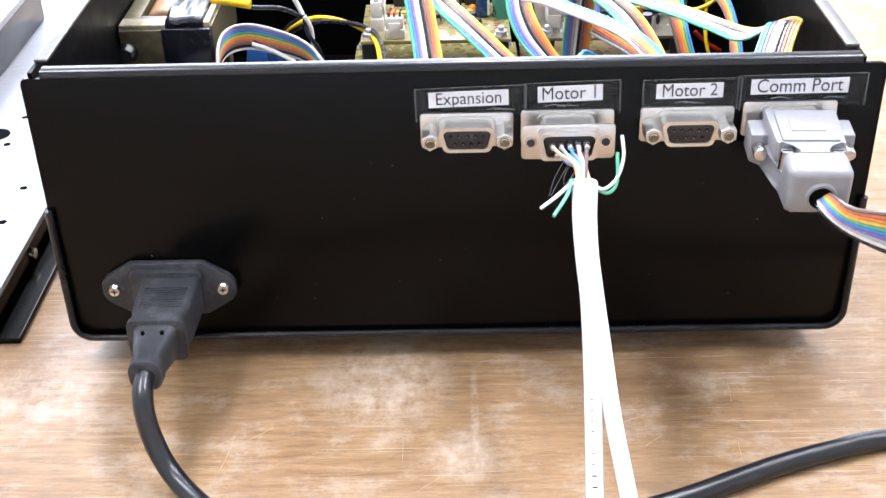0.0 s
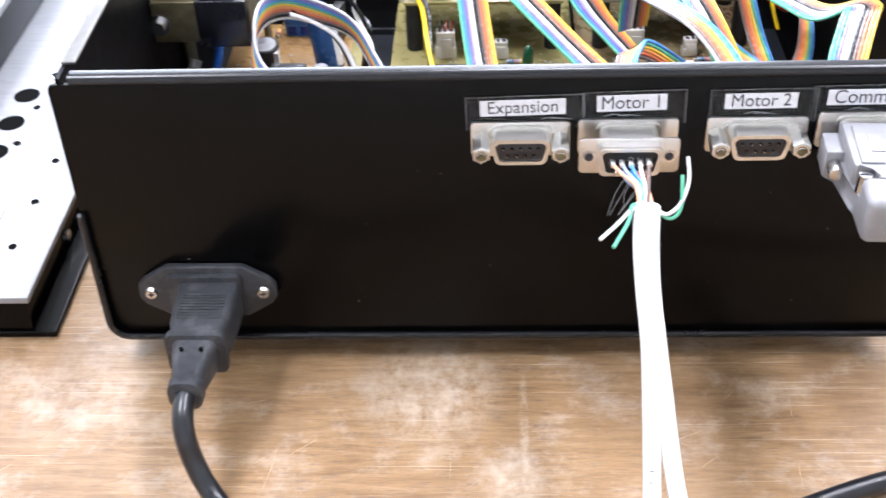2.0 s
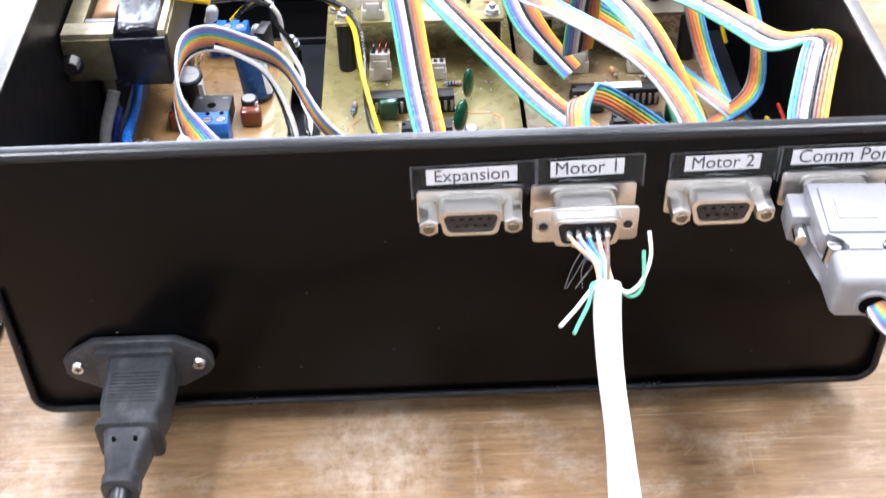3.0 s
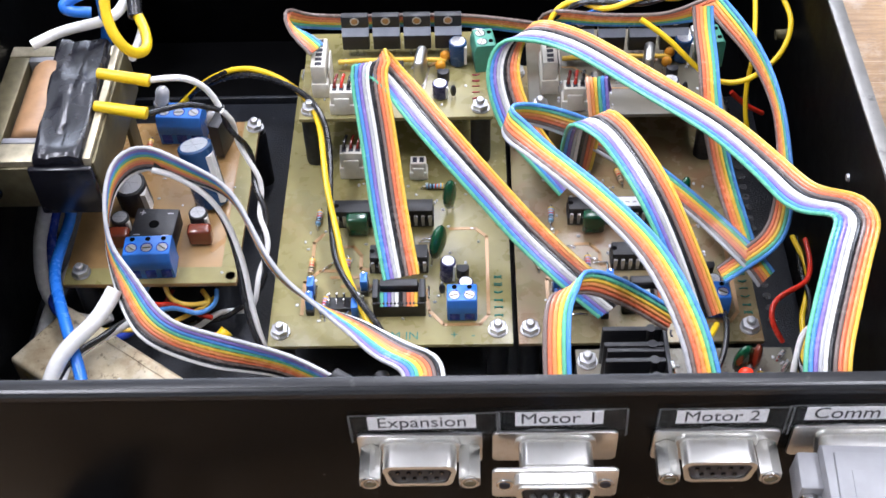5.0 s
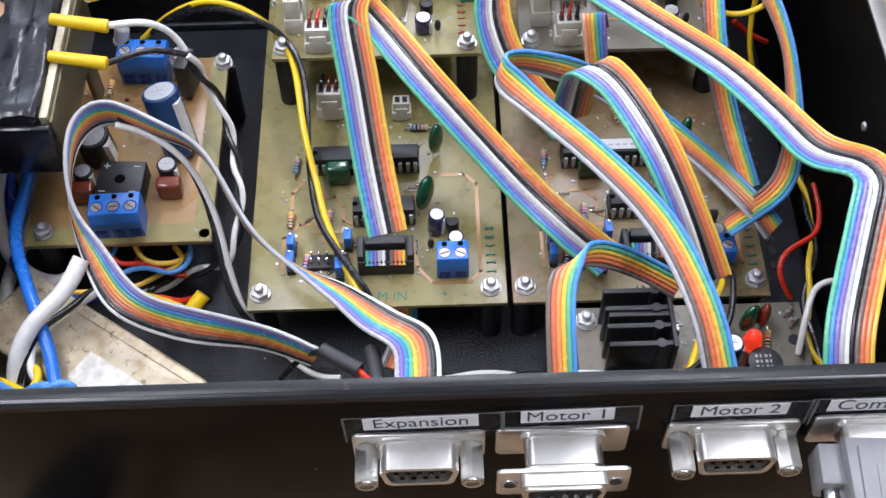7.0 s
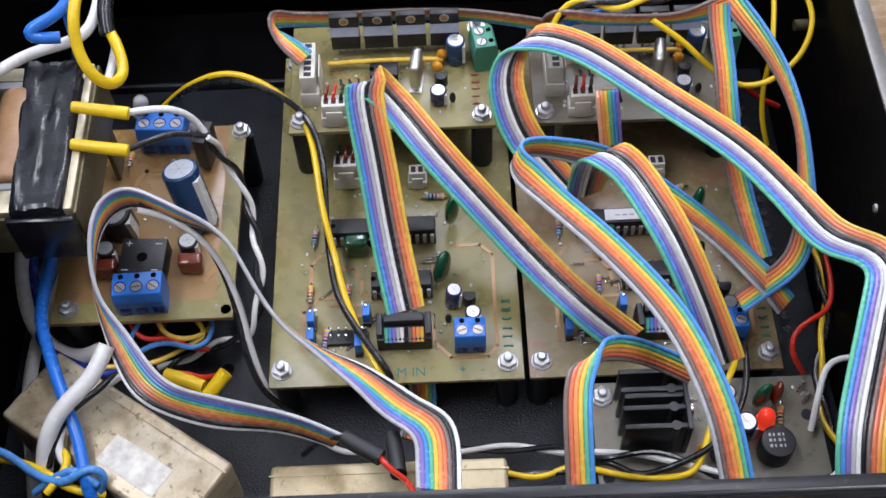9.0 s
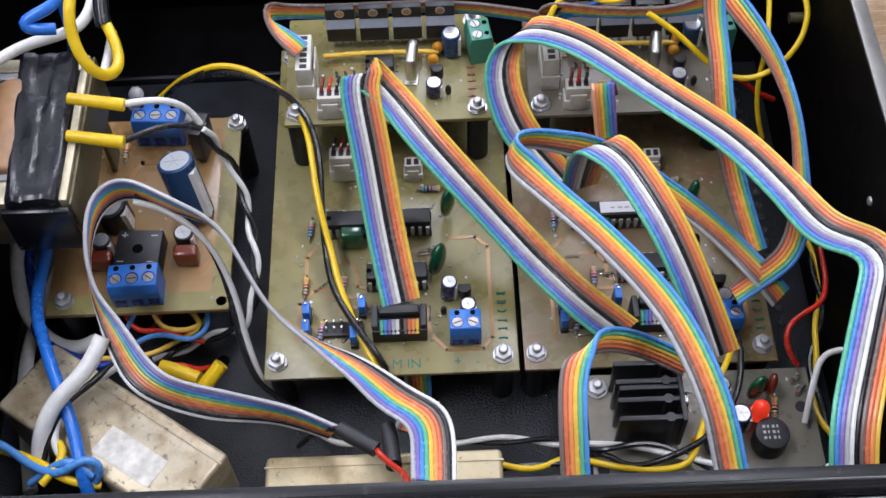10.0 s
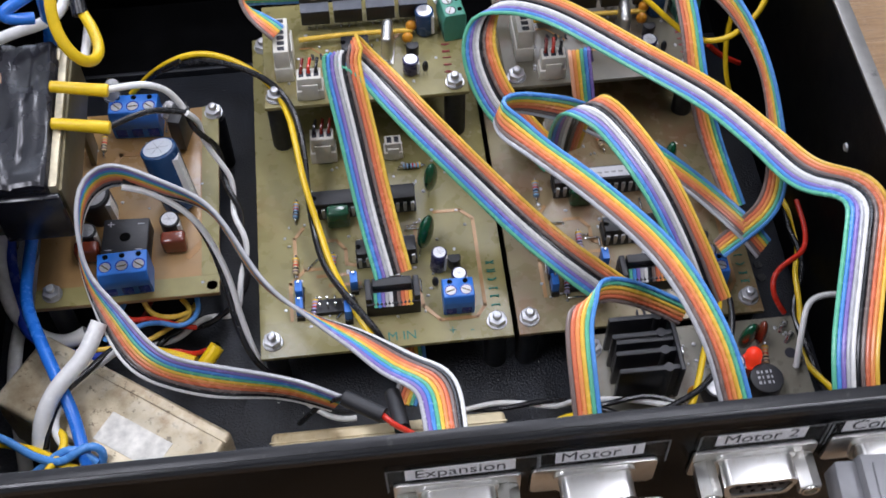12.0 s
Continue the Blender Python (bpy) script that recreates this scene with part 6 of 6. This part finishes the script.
wire("grey wire beside the small board", WHT, 0.0010, [(0.1460, 0.0700, 0.0500), (0.1380, 0.0680, 0.0550), (0.1310, 0.0660, 0.0560), (0.1270, 0.0570, 0.0540), (0.1250, 0.0490, 0.0450)])
wire("yellow wire hanging in the far corner", YELP, 0.0009, [(0.1300, 0.1920, 0.0900), (0.1290, 0.1810, 0.0860), (0.1270, 0.1680, 0.0800), (0.1260, 0.1650, 0.0700), (0.1260, 0.1580, 0.0600), (0.1290, 0.1540, 0.0500)])
wire("yellow wire looping in the far corner", YELP, 0.0010, [(0.1390, 0.1910, 0.0900), (0.1410, 0.1780, 0.0880), (0.1370, 0.1670, 0.0840), (0.1300, 0.1610, 0.0800), (0.1220, 0.1590, 0.0760), (0.1140, 0.1620, 0.0740), (0.1060, 0.1670, 0.0780), (0.0970, 0.1710, 0.0860), (0.0870, 0.1750, 0.0920)])
wire("red wire beside the far board", RED, 0.0010, [(0.1230, 0.1720, 0.0600), (0.1280, 0.1710, 0.0550), (0.1360, 0.1710, 0.0500)])
pair("yellow and black twisted wire pair over the far boards", YELP, BLK, 0.0010, 0.03, [(0.0530, 0.1780, 0.0850), (0.0580, 0.1820, 0.0900), (0.0650, 0.1830, 0.0940), (0.0740, 0.1800, 0.0940), (0.0840, 0.1820, 0.0940), (0.0940, 0.1840, 0.0940), (0.1070, 0.1920, 0.0900)])
wire("blue wire over the far boards", BLU, 0.0010, [(0.0530, 0.1810, 0.0800), (0.0600, 0.1820, 0.0840), (0.0710, 0.1820, 0.0900), (0.0830, 0.1860, 0.0920), (0.0930, 0.1910, 0.0920)])
wire("blue wire in the front corner", LBL, 0.0013, [(-0.1250, 0.0330, 0.0380), (-0.1310, 0.0400, 0.0420), (-0.1300, 0.0490, 0.0470), (-0.1230, 0.0510, 0.0500), (-0.1160, 0.0480, 0.0500), (-0.1080, 0.0420, 0.0500), (-0.0980, 0.0380, 0.0520), (-0.0930, 0.0410, 0.0550), (-0.0890, 0.0420, 0.0550), (-0.0860, 0.0400, 0.0520), (-0.0900, 0.0370, 0.0450)])
wire("yellow wire in the front corner", YELP, 0.0013, [(-0.1180, 0.0310, 0.0380), (-0.1270, 0.0360, 0.0420), (-0.1290, 0.0440, 0.0460), (-0.1230, 0.0490, 0.0480), (-0.1140, 0.0470, 0.0480), (-0.1040, 0.0420, 0.0500), (-0.0970, 0.0370, 0.0500), (-0.0880, 0.0370, 0.0450)])
wire("yellow wire in the front corner", YELP, 0.0012, [(-0.1020, 0.0500, 0.0500), (-0.0980, 0.0470, 0.0520), (-0.0990, 0.0410, 0.0520), (-0.1040, 0.0360, 0.0500)])
wire("light blue wire in the front corner", LBL, 0.0012, [(-0.1090, 0.0380, 0.0460), (-0.1000, 0.0410, 0.0520), (-0.0950, 0.0420, 0.0540), (-0.0890, 0.0380, 0.0500)])
wire("black wire against the ribbon", BLK, 0.0009, [(-0.0790, 0.1780, 0.0560), (-0.0720, 0.1770, 0.0640), (-0.0630, 0.1760, 0.0700)])
wire("red wire at the blue terminal block", RED, 0.0009, [(-0.0900, 0.1020, 0.0400), (-0.0890, 0.0990, 0.0350), (-0.0850, 0.0950, 0.0340), (-0.0770, 0.0950, 0.0360), (-0.0700, 0.0920, 0.0340), (-0.0640, 0.0930, 0.0300)])
wire("blue wire at the blue terminal block", LBL, 0.0009, [(-0.0850, 0.1010, 0.0400), (-0.0890, 0.0970, 0.0340), (-0.0940, 0.0910, 0.0300)])
wire("yellow wire at the blue terminal block", YEL, 0.0009, [(-0.0800, 0.1010, 0.0400), (-0.0790, 0.0970, 0.0360), (-0.0730, 0.0940, 0.0360), (-0.0660, 0.0960, 0.0340), (-0.0640, 0.1020, 0.0300)])
wire("blue wire at the blue terminal block", LBL, 0.0009, [(-0.0630, 0.1020, 0.0340), (-0.0620, 0.0960, 0.0340), (-0.0680, 0.0910, 0.0340), (-0.0750, 0.0930, 0.0360), (-0.0830, 0.0930, 0.0340), (-0.0910, 0.0900, 0.0300)])
wire("yellow wire at the blue terminal block", YEL, 0.0009, [(-0.0680, 0.1020, 0.0340), (-0.0640, 0.0970, 0.0330), (-0.0720, 0.0930, 0.0320), (-0.0810, 0.0890, 0.0300), (-0.0960, 0.0880, 0.0300), (-0.1030, 0.0880, 0.0300)])
wire("dark red wire at the blue terminal block", DRD, 0.0009, [(-0.0780, 0.1020, 0.0350), (-0.0820, 0.0970, 0.0300), (-0.0880, 0.0920, 0.0280), (-0.0930, 0.0900, 0.0270)])
